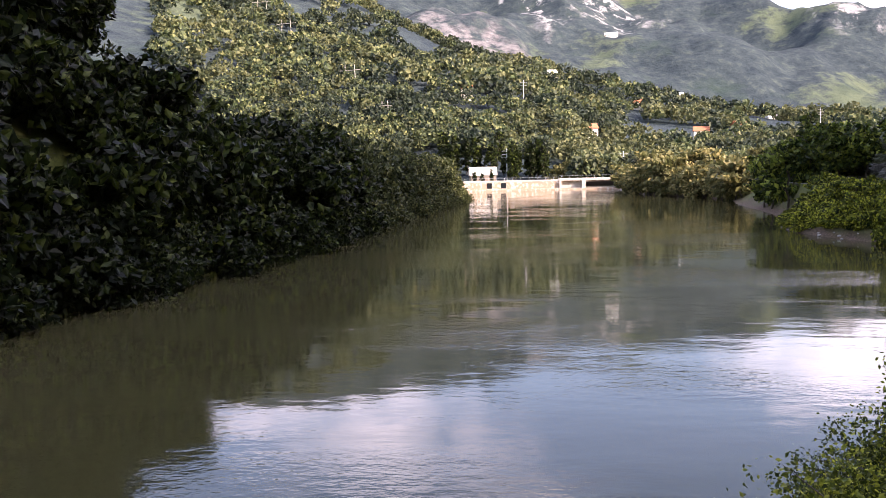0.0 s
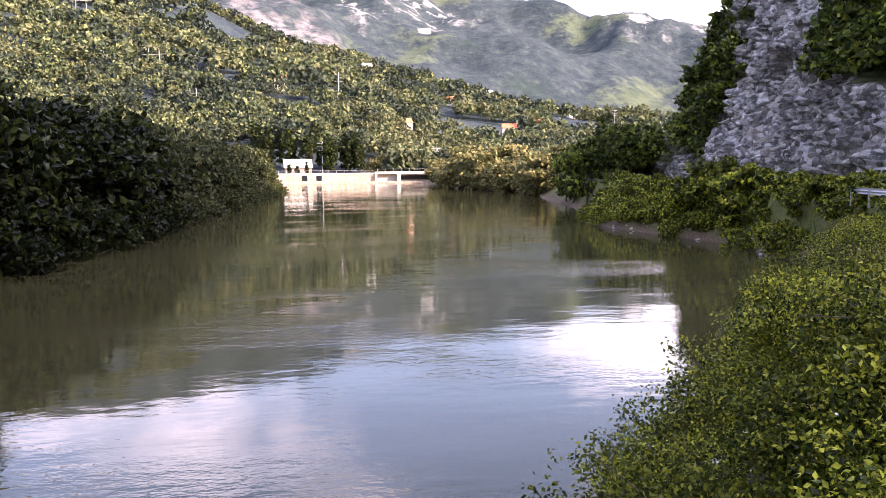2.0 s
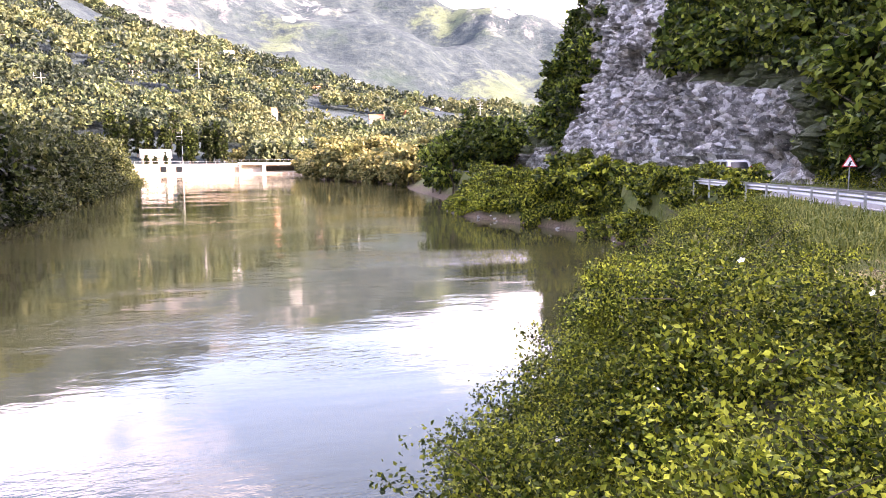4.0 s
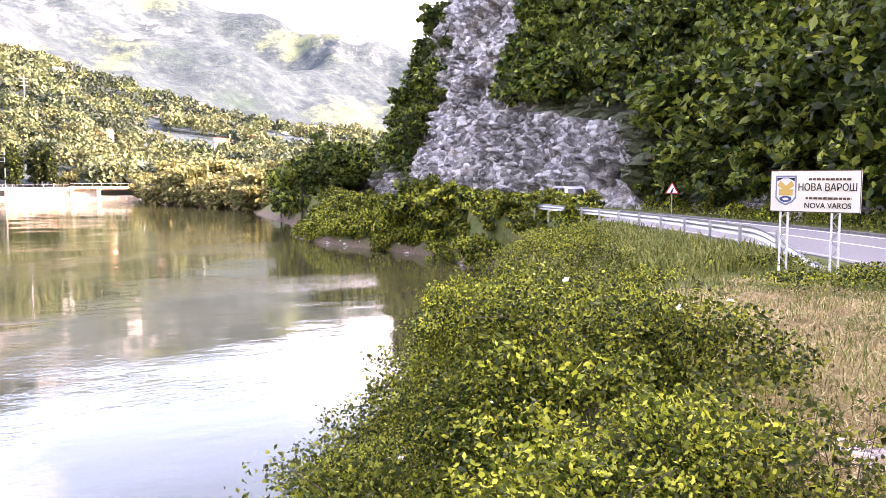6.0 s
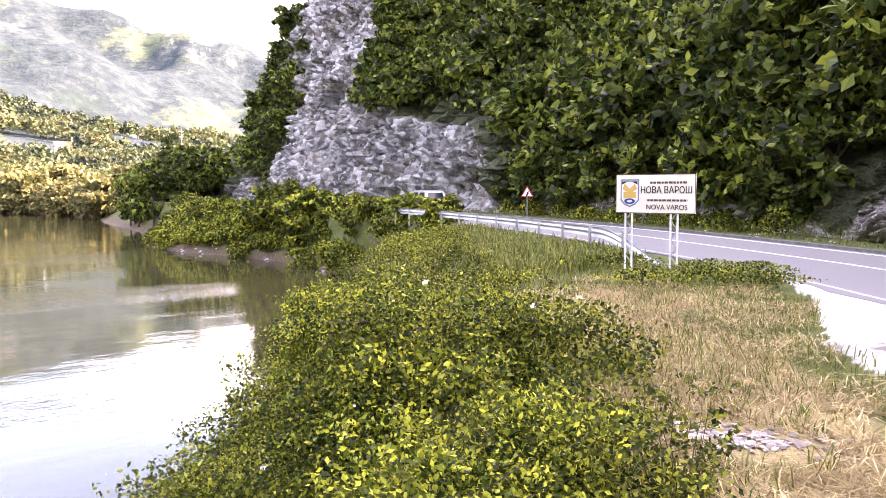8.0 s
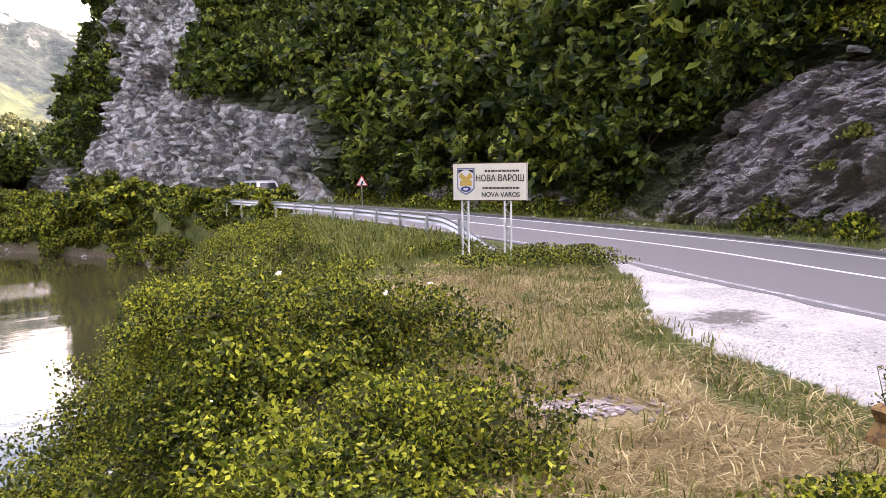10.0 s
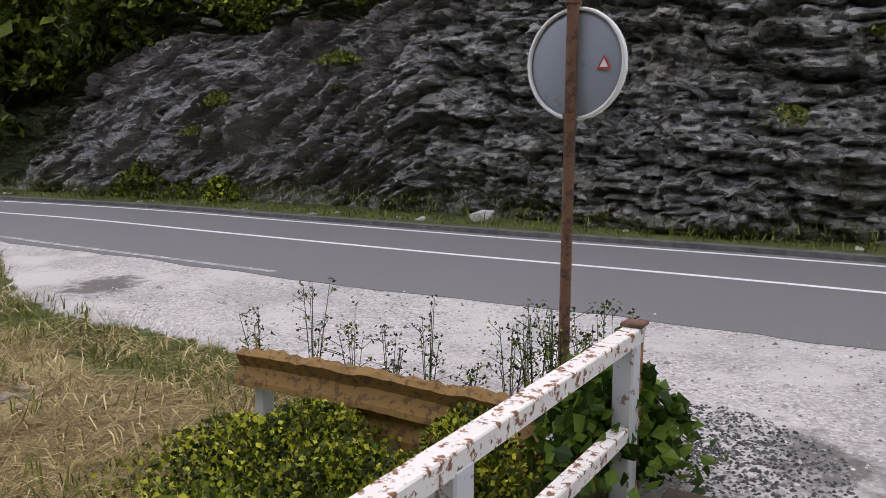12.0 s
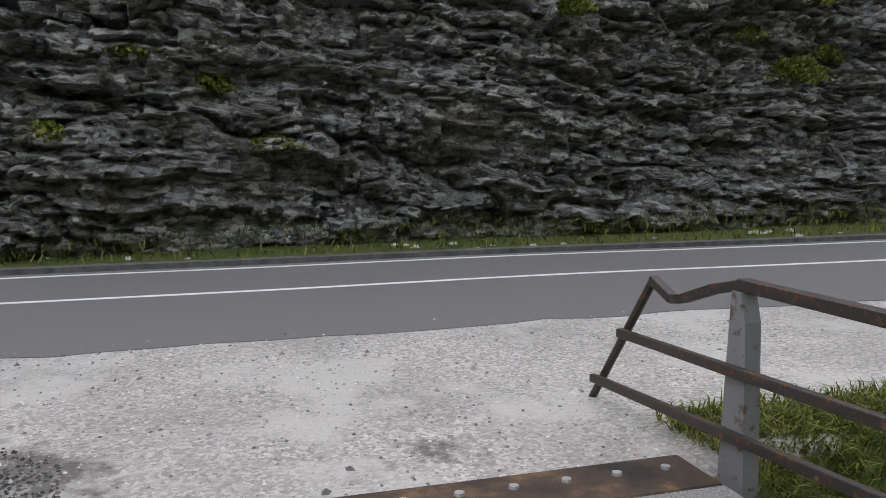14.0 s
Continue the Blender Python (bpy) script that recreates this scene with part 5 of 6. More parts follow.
# ---- crash barrier along the road ----
i0, i1 = road_index(21.8, 9.7), road_index(34.0, 38.5)
pts = ROAD[i0:i1] - ROAD_N[i0:i1] * 3.75
org = Vector((float(pts[0, 0]), float(pts[0, 1]), 0))
barrier = empty("crash_barrier", pose(org.x, org.y, 0))
tagged(barrier, "galvanised steel crash barrier along the road's edge", "barrier")
prof = [(0.0, 0.31), (0.03, 0.33), (0.08, 0.385), (0.08, 0.42), (0.01, 0.47), (0.0, 0.475), (0.01, 0.48), (0.08, 0.53), (0.08, 0.565), (0.03, 0.62), (0.0, 0.64)]
vv = []
for i, p in enumerate(pts):
    drop = -0.75 * (1 - float(smooth(0, 10, i)))
    n = ROAD_N[i0 + i]
    for x, z in prof:
        vv.append((p[0] + n[0] * x - org.x, p[1] + n[1] * x - org.y, z + drop))
ob = mesh_object("rail", vv, grid_faces(len(pts), len(prof)), M["galv"], barrier, True)
so = ob.modifiers.new("thickness", "SOLIDIFY")
so.thickness = 0.006
for i in range(6, len(pts), 5):
    bm = bmesh.new()
    n = ROAD_N[i0 + i]
    box(bm, (0.07, 0.11, 1.0), (pts[i, 0] - n[0] * 0.06 - org.x, pts[i, 1] - n[1] * 0.06 - org.y, 0.13), Matrix.Rotation(math.atan2(n[1], n[0]), 4, "Z"))
    part("post", bm, M["galv"], barrier)

# ---- warning sign by the far side ----
warn = empty("warning_sign", pose(36.5, 34.0, -0.1))
tagged(warn, "white triangular warning sign with a red border", "road sign")
to_us = Vector((-36.5, -34.0, 0)).normalized()
wr = Vector((0, 0, 1)).cross(to_us)
bm = bmesh.new()
tube(bm, (0, 0, -0.3), (0, 0, 1.95), 0.03, 0.03, 8)
part("pole", bm, M["galv"], warn)
for nm, k_, m_, lift in (("plate", 0.88, M["red"], 0.04), ("field", 0.67, M["white"], 0.048)):
    pts3 = [(-0.45 * k_, -0.26 * k_), (0.45 * k_, -0.26 * k_), (0, 0.52 * k_)]
    bm = bmesh.new()
    fr = [bm.verts.new(wr * x + Vector((0, 0, 1.58 + y)) + to_us * lift) for x, y in pts3]
    bk = [bm.verts.new(wr * x + Vector((0, 0, 1.58 + y)) + to_us * (lift - 0.012)) for x, y in pts3]
    bm.faces.new(fr)
    bm.faces.new(bk[::-1])
    for i in range(3):
        bm.faces.new((fr[i], bk[i], bk[(i + 1) % 3], fr[(i + 1) % 3]))
    bmesh.ops.recalc_face_normals(bm, faces=bm.faces)
    part(nm, bm, m_, warn)
for x, y, w, h, r in ((0.0, -0.08, 0.10, 0.22, 25), (0.05, 0.06, 0.16, 0.06, -35)):
    bm = bmesh.new()
    box(bm, (w, 0.006, h), wr * x + Vector((0, 0, 1.58 + y)) + to_us * 0.056, Matrix.Rotation(math.atan2(wr.y, wr.x), 4, "Z") @ Matrix.Rotation(radians(r), 4, "Y"))
    part("symbol", bm, M["sign_black"], warn)


# ---- the silver car ----
def make_car(x, y, heading):
    car = empty("car", pose(x, y, 0, 0, 0, heading))
    tagged(car, "silver people carrier on the far lane of the road", "car")
    side_prof = [(-1.95, 0.35), (-2.0, 0.7), (-1.93, 1.0), (-1.72, 1.5), (-1.2, 1.62), (0.2, 1.6), (0.75, 1.42), (1.25, 1.02), (1.95, 0.86), (2.08, 0.6), (2.05, 0.35)]
    bm = bmesh.new()
    rows = []
    for w, inset in ((-0.84, 0.0), (-0.80, 0.02), (0.80, 0.02), (0.84, 0.0)):
        row = []
        for px, pz in side_prof:
            t = max(0.0, (pz - 0.95) / 0.65)
            ww = w * (1 - 0.17 * t)
            row.append(bm.verts.new((px, ww, pz + (inset if pz > 0.5 else 0))))
        rows.append(row)
    for r1, r2 in zip(rows, rows[1:]):
        for i in range(len(side_prof)):
            j = (i + 1) % len(side_prof)
            bm.faces.new((r1[i], r1[j], r2[j], r2[i]))
    bm.faces.new(rows[0][::-1])
    bm.faces.new(rows[-1])
    bmesh.ops.recalc_face_normals(bm, faces=bm.faces)
    part("body", bm, M["car_paint"], car)
    v = [(-1.925, -0.62, 1.06), (-1.925, 0.62, 1.06), (-1.735, 0.56, 1.48), (-1.735, -0.56, 1.48)]
    mesh_object("rear_window", [(a - 0.025, b, c) for a, b, c in v], [(0, 1, 2, 3)], M["glass_dark"], car)
    v = [(0.80, -0.62, 1.42), (0.80, 0.62, 1.42), (1.24, 0.70, 1.07), (1.24, -0.70, 1.07)]
    mesh_object("windscreen", [(a + 0.02, b, c + 0.01) for a, b, c in v], [(0, 1, 2, 3)], M["glass_dark"], car)
    for sgn in (-1, 1):
        for a, b in ((-1.62, -0.72), (-0.64, 0.22), (0.28, 0.95)):
            zt = 1.50 if b < 0.9 else 1.3
            v = [(a, sgn * 0.835, 1.04), (b, sgn * 0.835, 1.04), (b - 0.12, sgn * 0.745, zt), (a + 0.06, sgn * 0.735, 1.50)]
            mesh_object("side_window", v, [(0, 1, 2, 3)], M["glass_dark"], car)
        for px in (-1.25, 1.3):
            bm = bmesh.new()
            tube(bm, (px, sgn * 0.66, 0.31), (px, sgn * 0.86, 0.31), 0.31, 0.31, 18)
            wh = part("wheel", bm, M["rubber"], car)
            bm = bmesh.new()
            tube(bm, (px, sgn * 0.855, 0.31), (px, sgn * 0.868, 0.31), 0.19, 0.17, 14)
            part("rim", bm, M["galv"], wh)
        bm = bmesh.new()
        box(bm, (0.06, 0.14, 0.42), (-1.955, sgn * 0.72, 1.0), None, 0.01)
        part("tail_light", bm, M["red"], car)
    bm = bmesh.new()
    box(bm, (0.1, 1.6, 0.22), (-2.0, 0, 0.5), None, 0.03)
    part("bumper", bm, M["car_paint"], car)
    return car


make_car(37.0, 44.6, math.degrees(math.atan2(10, 2.4)))

# ---- the dam and its buildings ----
dam = empty("dam", pose(26, 300, WATER))
tagged(dam, "low concrete weir with a bridge deck, piers and culverts", "dam")


def dam_part(name, size, at, mat, label="", bevel=0.06):
    b = bmesh.new()
    box(b, size, at, None, bevel)
    return part(name, b, mat, dam, label)


dam_part("wall", (36.5, 6, 4.5), (-15.2, 0, 1.0), M["dam_wall"], "brown stained weir wall")
dam_part("coping", (36.7, 6.3, 0.55), (-15.2, 0, 3.53), M["concrete"], "pale concrete coping")
dam_part("apron", (60, 3.0, 1.2), (-3, -4.2, 0.0), M["dam_wall"], "low stained apron at the waterline")
for x in (-22.6, -17.4):
    dam_part("culvert", (2.0, 0.5, 2.0), (x, -2.85, 1.95), M["glass_dark"], "dark square culvert mouth")
dam_part("deck", (31.5, 5.6, 0.9), (18.8, -0.6, 3.75), M["concrete"], "pale bridge deck")
dam_part("deck_beam", (30.4, 0.6, 0.5), (18.8, -2.4, 3.05), M["dam_wall"])
for x, w in ((3.4, 0.8), (11.9, 1.3), (28.2, 3.4)):
    dam_part("pier", (w, 6, 4.6), (x, -1.0, 1.1), M["concrete"])
dam_part("gate", (7.2, 0.5, 3.3), (7.6, -1.4, 1.3), M["concrete"], "closed concrete gate")
dam_part("gate", (14.0, 0.5, 1.4), (19.5, 0.6, 0.4), M["concrete"], "low sill below the open bay")
# dark panel added in the open bay, its colour stands in for shade
dam_part("back_wall", (14.0, 0.4, 3.4), (19.5, 2.3, 1.6), M["kerb"], "dark panel standing in for the shade inside the open bay")
for x in np.arange(-32, 34, 3.0):
    bm = bmesh.new()
    z0 = 3.8 if x < 3 else 4.2
    tube(bm, (x, -2.6, z0 - 0.1), (x, -2.6, z0 + 1.0), 0.05, 0.05, 6)
    part("rail_post", bm, M["galv"], dam)
for x0, x1, z0 in ((-33, 3, 4.75), (3, 34, 5.15)):
    bm = bmesh.new()
    beam(bm, (x0, -2.6, z0), (x1, -2.6, z0), 0.07, 0.07)
    part("rail", bm, M["galv"], dam)


def make_house(name, x, y, z, w, d, h, roof_h, turn, wall_mat, roof_mat, label):
    hs = empty(name, pose(x, y, z, 0, 0, turn))
    tagged(hs, label, "house")
    bm = bmesh.new()
    box(bm, (w, d, h + 2), (0, 0, h / 2 - 1), None, 0.02)
    part("wall", bm, wall_mat, hs)
    bm = bmesh.new()
    ov = 0.5
    a = [bm.verts.new(p) for p in ((-w / 2 - ov, -d / 2 - ov, h), (w / 2 + ov, -d / 2 - ov, h), (w / 2 + ov, d / 2 + ov, h), (-w / 2 - ov, d / 2 + ov, h), (-w / 2 - ov, 0, h + roof_h), (w / 2 + ov, 0, h + roof_h))]
    for f in ((0, 1, 5, 4), (2, 3, 4, 5), (0, 4, 3), (1, 2, 5), (3, 2, 1, 0)):
        bm.faces.new([a[i] for i in f])
    bmesh.ops.recalc_face_normals(bm, faces=bm.faces)
    part("roof", bm, roof_mat, hs)
    n = max(2, int(w / 3))
    for i in range(n):
        bm = bmesh.new()
        box(bm, (1.1, 0.12, 1.3), (-w / 2 + w * (i + 0.5) / n, -d / 2 - 0.02, h * 0.55))
        part("window", bm, M["glass_dark"], hs)
    return hs


make_house("dam_house", 1.0, 338, -1.5, 10.6, 10, 3.4, 3.6, 4, M["house_dark"], M["concrete"], "dark house with a pale roof behind the dam")


def on_slope(bearing, r):
    x, y = r * math.sin(radians(bearing)), r * math.cos(radians(bearing))
    return x, y, mountain_z(x, y)


def make_pylon(x, y, z, h, w):
    p = empty("power_pylon", pose(x, y, z, 0, 0, -rb.uniform(-10, 25)))
    tagged(p, "pale twin-pole power pylon on the hillside", "pylon", "pylons on the hill")
    for s in (-1, 1):
        bm = bmesh.new()
        tube(bm, (s * w * 0.28, 0, -3), (s * w * 0.22, 0, h), 0.26, 0.18, 7)
        part("mast", bm, M["concrete"], p)
    bm = bmesh.new()
    beam(bm, (-w / 2, 0, h * 0.8), (w / 2, 0, h * 0.8), 0.32, 0.32)
    part("cross_arm", bm, M["concrete"], p)
    return p


def make_pole(x, y, z, h):
    p = empty("power_pole", pose(x, y, z))
    tagged(p, "slim grey power pole above the trees", "pole", "poles in the valley")
    bm = bmesh.new()
    tube(bm, (0, 0, -3), (0, 0, h), 0.3, 0.15, 7)
    part("mast", bm, M["galv"], p)
    for i in range(3):
        bm = bmesh.new()
        beam(bm, (-2.2, 0, h * (0.72 + 0.1 * i)), (2.2, 0, h * (0.72 + 0.1 * i)), 0.14, 0.14)
        part("cross_arm", bm, M["galv"], p)
    return p


PYLONS = [(-9.1, 509, 17, 15), (-13.4, 693, 19, 18), (-15.0, 777, 20, 18), (-6.7, 445, 13, 8)]
for b, r, h, w in PYLONS:
    make_pylon(*on_slope(b, r), h, w)
for b, r, h in ((3.1, 513, 20), (22.4, 637, 20), (10.0, 330, 13), (1.9, 345, 14)):
    make_pole(*on_slope(b, r), h)
for b, r, w, roof in ((-0.9, 525, 7, "roof_red"), (7.6, 481, 9, "roof_red"), (9.1, 1593, 24, "white"), (22.9, 625, 18, "roof_red"), (15.1, 533, 9, "roof_red"), (17.5, 620, 9, "roof_red"),
                      (13.5, 900, 12, "white"), (5.0, 820, 10, "white"), (19.5, 980, 12, "white"), (10.8, 760, 10, "roof_red"), (16.2, 1050, 13, "white"), (23.5, 1000, 12, "white")):
    x, y, z = on_slope(b, r)
    make_house("hillside_house", x, y, z, w, 8, 6.0, 3.2, rb.uniform(-20, 20), M["plaster"], M[roof], "small pale house among trees on the hillside")


# ---- stones ----
def stone_mesh(seed, flat=0.6):
    bm = bmesh.new()
    bmesh.ops.create_icosphere(bm, subdivisions=1, radius=1.0)
    r = np.random.default_rng(seed)
    for v in bm.verts:
        v.co *= float(r.uniform(0.7, 1.15))
        v.co.z *= flat
    me = bpy.data.meshes.new("stone")
    bm.to_mesh(me)
    bm.free()
    return me


k = Mat("loose_stone", rough=0.85)
f = k.noise(4, 6, 0.65)
k.colour(k.mix(k.range(k.each(), 0, 1, 0, 0.6), k.ramp(f, [(0.3, (0.22, 0.21, 0.20)), (0.7, (0.5, 0.48, 0.45))]), (0.62, 0.60, 0.57))).bump(f, 0.5, 0.03)
M["stone"] = k.m
stones = [stone_mesh(i) for i in range(5)]
for me in stones:
    me.materials.append(M["stone"])


k = Mat("stone_chip", rough=0.9)
k.colour(k.ramp(k.each(), [(0.0, (0.13, 0.10, 0.085)), (0.5, (0.28, 0.235, 0.22)), (1.0, (0.48, 0.44, 0.42))]))
chips = [stone_mesh(20 + i, 0.35) for i in range(5)]
for me in chips:
    me.materials.append(k.m)


def put_stone(name, x, y, z, s, label, group):
    ob = new(name, (chips if name == "stone_chip" else stones)[rng.integers(0, 5)])
    ob.matrix_world = pose(x, y, z, rng.uniform(-15, 15), rng.uniform(-15, 15), rng.uniform(0, 360)) @ Matrix.Diagonal((s, s * rng.uniform(0.7, 1.1), s * rng.uniform(0.7, 1), 1))
    tagged(ob, label, "stone", group)


put_stone("boulder", 18.7, -2.4, 0.12, 0.35, "pale rounded boulder at the foot of the cliff", "")
for i in range(46):
    s = rng.uniform(S_A + 4, S_B + 14)
    o = rng.uniform(3.6, 4.9)
    p = road_at(np.array(s)) + normal_at(np.array(s)) * o
    put_stone("fallen_stone", float(p[0]), float(p[1]), 0.0, rng.uniform(0.06, 0.16), "small pale fallen stone by the kerb", "fallen stones by the kerb")
for i in range(30):
    y = rng.uniform(38, 92)
    x = float(np.interp(y, RIGHT_SHORE[:, 1], RIGHT_SHORE[:, 0])) + rng.uniform(-0.5, 0.9)
    put_stone("bank_stone", x, y, max(ground_z(x, y), WATER) + 0.02, rng.uniform(0.08, 0.26), "pale stone at the waterline of the bank", "stones along the bank")
# flat heap of chippings in the dry grass
for i in range(260):
    u, v = rng.normal() * 0.32, rng.normal() * 0.25
    x, y = 7.15 - u * 0.5 + v * 0.9, 3.55 + u * 1.2 - v * 0.3
    put_stone("stone_chip", x, y, ground_z(x, y) + 0.015, rng.uniform(0.02, 0.06), "brownish flat stone chip in the dry grass", "stone chips in the grass")

# slabs standing out of the rock wall
slabs = []
for i in range(6):
    bm = bmesh.new()
    r = np.random.default_rng(40 + i)
    bmesh.ops.create_cube(bm, size=1.0)
    for v in bm.verts:
        v.co += Vector(r.normal(size=3)) * 0.13
    es = list(bm.edges)
    bmesh.ops.bevel(bm, geom=es, offset=0.07, segments=1, affect="EDGES")
    me = bpy.data.meshes.new("rock_slab")
    bm.to_mesh(me)
    bm.free()
    me.materials.append(M["rock"])
    slabs.append(me)
wall_ob = bpy.data.objects["rock_wall"]
for i in range(290):
    s = rng.uniform(S_of(-22), S_of(12))
    v = rng.uniform(0.5, 7.0)
    o, z, _ = hill_profile(np.array(s), np.array(v))
    p = road_at(np.array(s)) + normal_at(np.array(s)) * (float(o) - float(rock_relief(np.array([s]), np.array([v]))[0]) + 0.1)
    n = normal_at(np.array(s))
    ob = new("rock_slab", slabs[i % 6])
    a = math.degrees(math.atan2(n[1], n[0]))
    ob.matrix_world = pose(float(p[0]), float(p[1]), float(z), rng.normal() * 16 + 10, rng.normal() * 14, a + rng.normal() * 25) @ Matrix.Diagonal((rng.uniform(0.35, 0.6), rng.uniform(0.2, 0.7), rng.uniform(0.06, 0.17), 1))
    ob.parent = wall_ob


# ---- grasses and weeds ----
def blades(name, xs, ys, zs, hmin, hmax, width, lean, mat, label, seed, flat=0.0):
    """Grass: each blade two bent triangles pairs."""
    r = np.random.default_rng(seed)
    n = len(xs)
    h = r.uniform(hmin, hmax, n)
    a = r.uniform(0, 2 * np.pi, n)
    dx, dy = np.cos(a), np.sin(a)
    le = lean * r.uniform(0.3, 1.4, n)
    b = np.stack([xs, ys, zs], 1)
    sidev = np.stack([-dy, dx, np.zeros(n)], 1) * (width * r.uniform(0.6, 1.3, n))[:, None]
    fwd = np.stack([dx, dy, np.zeros(n)], 1)
    up1 = b + fwd * (h * le * 0.35)[:, None] + np.array([0, 0, 1]) * (h * 0.6 * (1 - flat))[:, None]
    tip = b + fwd * (h * le)[:, None] + np.array([0, 0, 1]) * (h * (1 - 0.35 * le) * (1 - flat))[:, None]
    v = np.stack([b - sidev, b + sidev, up1 + sidev * 0.8, up1 - sidev * 0.8, tip], 1).reshape(-1, 3)
    q = np.arange(n)[:, None] * 5
    faces = np.concatenate([q + np.array([[0, 1, 2]]), q + np.array([[0, 2, 3]]), q + np.array([[3, 2, 4]])], 0)
    return tagged(mesh_object(name, v, faces, mat), label, "grass", kind="stuff")


def fill(n, x0, x1, y0, y1, test, seed):
    r = np.random.default_rng(seed)
    x, y = r.uniform(x0, x1, n), r.uniform(y0, y1, n)
    ok = test(x, y)
    x, y = x[ok], y[ok]
    return x, y, np.array([ground_z(a, b) for a, b in zip(x, y)]) - 0.02


in_lot = lambda x, y: inside(x, y, GRAVEL)
in_dry = lambda x, y: inside(x, y, DRY)
clear_bridge = lambda x, y: ~((0.588 * x + 0.809 * y < 2.1) & (0.588 * x + 0.809 * y > -4.0) & (0.809 * x - 0.588 * y < 4.8))
heap = lambda x, y: ((x - 7.15) / 0.5) ** 2 + ((y - 3.55) / 0.8) ** 2 < 1
jit = lambda x, sd, y: x + 1.6 * (fbm((x if sd == 22 else y) * 1.1, (y if sd == 22 else x) * 1.1, seed=sd) - 0.5)
bare = lambda x, y, lim: fbm(x * 0.6, y * 0.6, seed=21) + 0.12 > lim
x, y, z = fill(34000, 3.5, 16, 0, 12, lambda x, y: in_dry(jit(x, 22, y), jit(y, 23, x)) & ~in_lot(x, y) & bare(x, y, 0.40) & ~heap(x, y), 201)
blades("dry_grass", x, y, z, 0.06, 0.22, 0.006, 1.8, M["grass_dry"], "mown straw-coloured dry grass by the thicket", 202)
x, y, z = fill(70000, 3.5, 16, 0, 12, lambda x, y: in_dry(jit(x, 22, y), jit(y, 23, x)) & (fbm(x * 1.6, y * 1.6, seed=29) > 0.40) & ~in_lot(x, y) & ~heap(x, y), 203)
blades("dry_grass_stubble", x, y, z + 0.03, 0.15, 0.42, 0.006, 1.9, M["grass_dry"], "loose straw lying in the grass", 204, 0.72)
verge = lambda x, y: ~in_lot(x, y) & (line_distance(x, y, ROAD[::6]) < -3.5) & (line_distance(x, y, RIGHT_SHORE) > 2.0) & clear_bridge(x, y)
x, y, z = fill(60000, 2, 19, -1, 16, lambda x, y: verge(x, y) & ((line_distance(x, y, ROAD[::6]) > -9.4) | (y < 3.0) | in_dry(x, y)) & ((~in_dry(x, y) | (fbm(x * 0.9, y * 0.9, seed=25) > 0.52)) & ~heap(x, y)), 205)
blades("verge_grass", x, y, z, 0.08, 0.30, 0.006, 1.1, M["grass_green"], "rough green grass along the gravel and under the sign", 206)
x, y, z = fill(45000, 4, 17, -0.5, 12, lambda x, y: verge(x, y) & ~in_dry(x, y) & (line_distance(x, y, ROAD[::6]) > -9.0) & (fbm(x * 1.3, y * 1.3, seed=30) > 0.46), 213)
blades("strewn_straw", x, y, z + 0.05, 0.12, 0.36, 0.006, 1.8, M["grass_dry"], "pale cut straw strewn over the green verge", 214, 0.6)
on_bank = lambda x, y: (line_distance(x, y, ROAD[::6]) < -3.6) & (line_distance(x, y, RIGHT_SHORE) > 0.5)
x, y, z = fill(130000, 12, 42, 13, 92, on_bank, 207)
blades("bank_grass", x, y, z, 0.25, 0.7, 0.022, 0.9, M["grass_green"], "tall green grass on the river bank", 208)
foot = lambda x, y: (line_distance(x, y, ROAD[::6]) > 3.2) & (line_distance(x, y, ROAD[::6]) < 6.3)
x, y, z = fill(120000, -4, 40, -24, 44, foot, 209)
zr = line_distance(x, y, ROAD[::6])
blades("cliff_foot_grass", x, y, z + 0.1 + 0.22 * np.clip(zr - 4, 0, 2), 0.06, 0.24, 0.012, 1.3, M["grass_green"], "green weeds along the foot of the cliff", 210)
behind = lambda x, y: (0.588 * x + 0.809 * y < -3.0) & (0.588 * x + 0.809 * y > -6.5) & (0.809 * x - 0.588 * y < 5.6) & (0.809 * x - 0.588 * y > 1.0) & (fbm(x * 1.1, y * 1.1, seed=27) > 0.28)
x, y, z = fill(110000, -3, 5, -9, -2, behind, 211)
blades("railing_grass", x, y, z, 0.05, 0.22, 0.007, 1.3, M["grass_green"], "grass growing through gravel below the railing", 212)


def weed_patch(name, spots, mat, size, count, spread, label, seed, vine=False):
    """Low leafy weeds: broad leaves on short stems, one plant a thing."""
    r = np.random.default_rng(seed)
    for (x, y, z, h, rad) in spots:
        w = empty(name, pose(x, y, z))
        p = r.normal(size=(count, 3)) * np.array([rad, rad, 0]) * 0.5
        p[:, 2] = r.random(count) ** 0.7 * h * np.exp(-(np.hypot(p[:, 0], p[:, 1]) / (rad * 1.3)) ** 2) + 0.03
        o = np.stack([p[:, 0], p[:, 1], np.full(count, 0.35)], 1)
        o /= np.linalg.norm(o, axis=1)[:, None]
        v, f = leaf_cards(p, o, size, r, 1.25, 0.1)
        mesh_object("foliage", v, f, mat, w)
        bm = bmesh.new()
        for i in range(6):
            q = p[r.integers(0, count)]
            tube(bm, (q[0] * 0.2, q[1] * 0.2, -0.05), (q[0], q[1], q[2]), 0.006, 0.003, 4)
        part("stem", bm, M["leaf_vine"], w)
        tagged(w, label, "weeds")


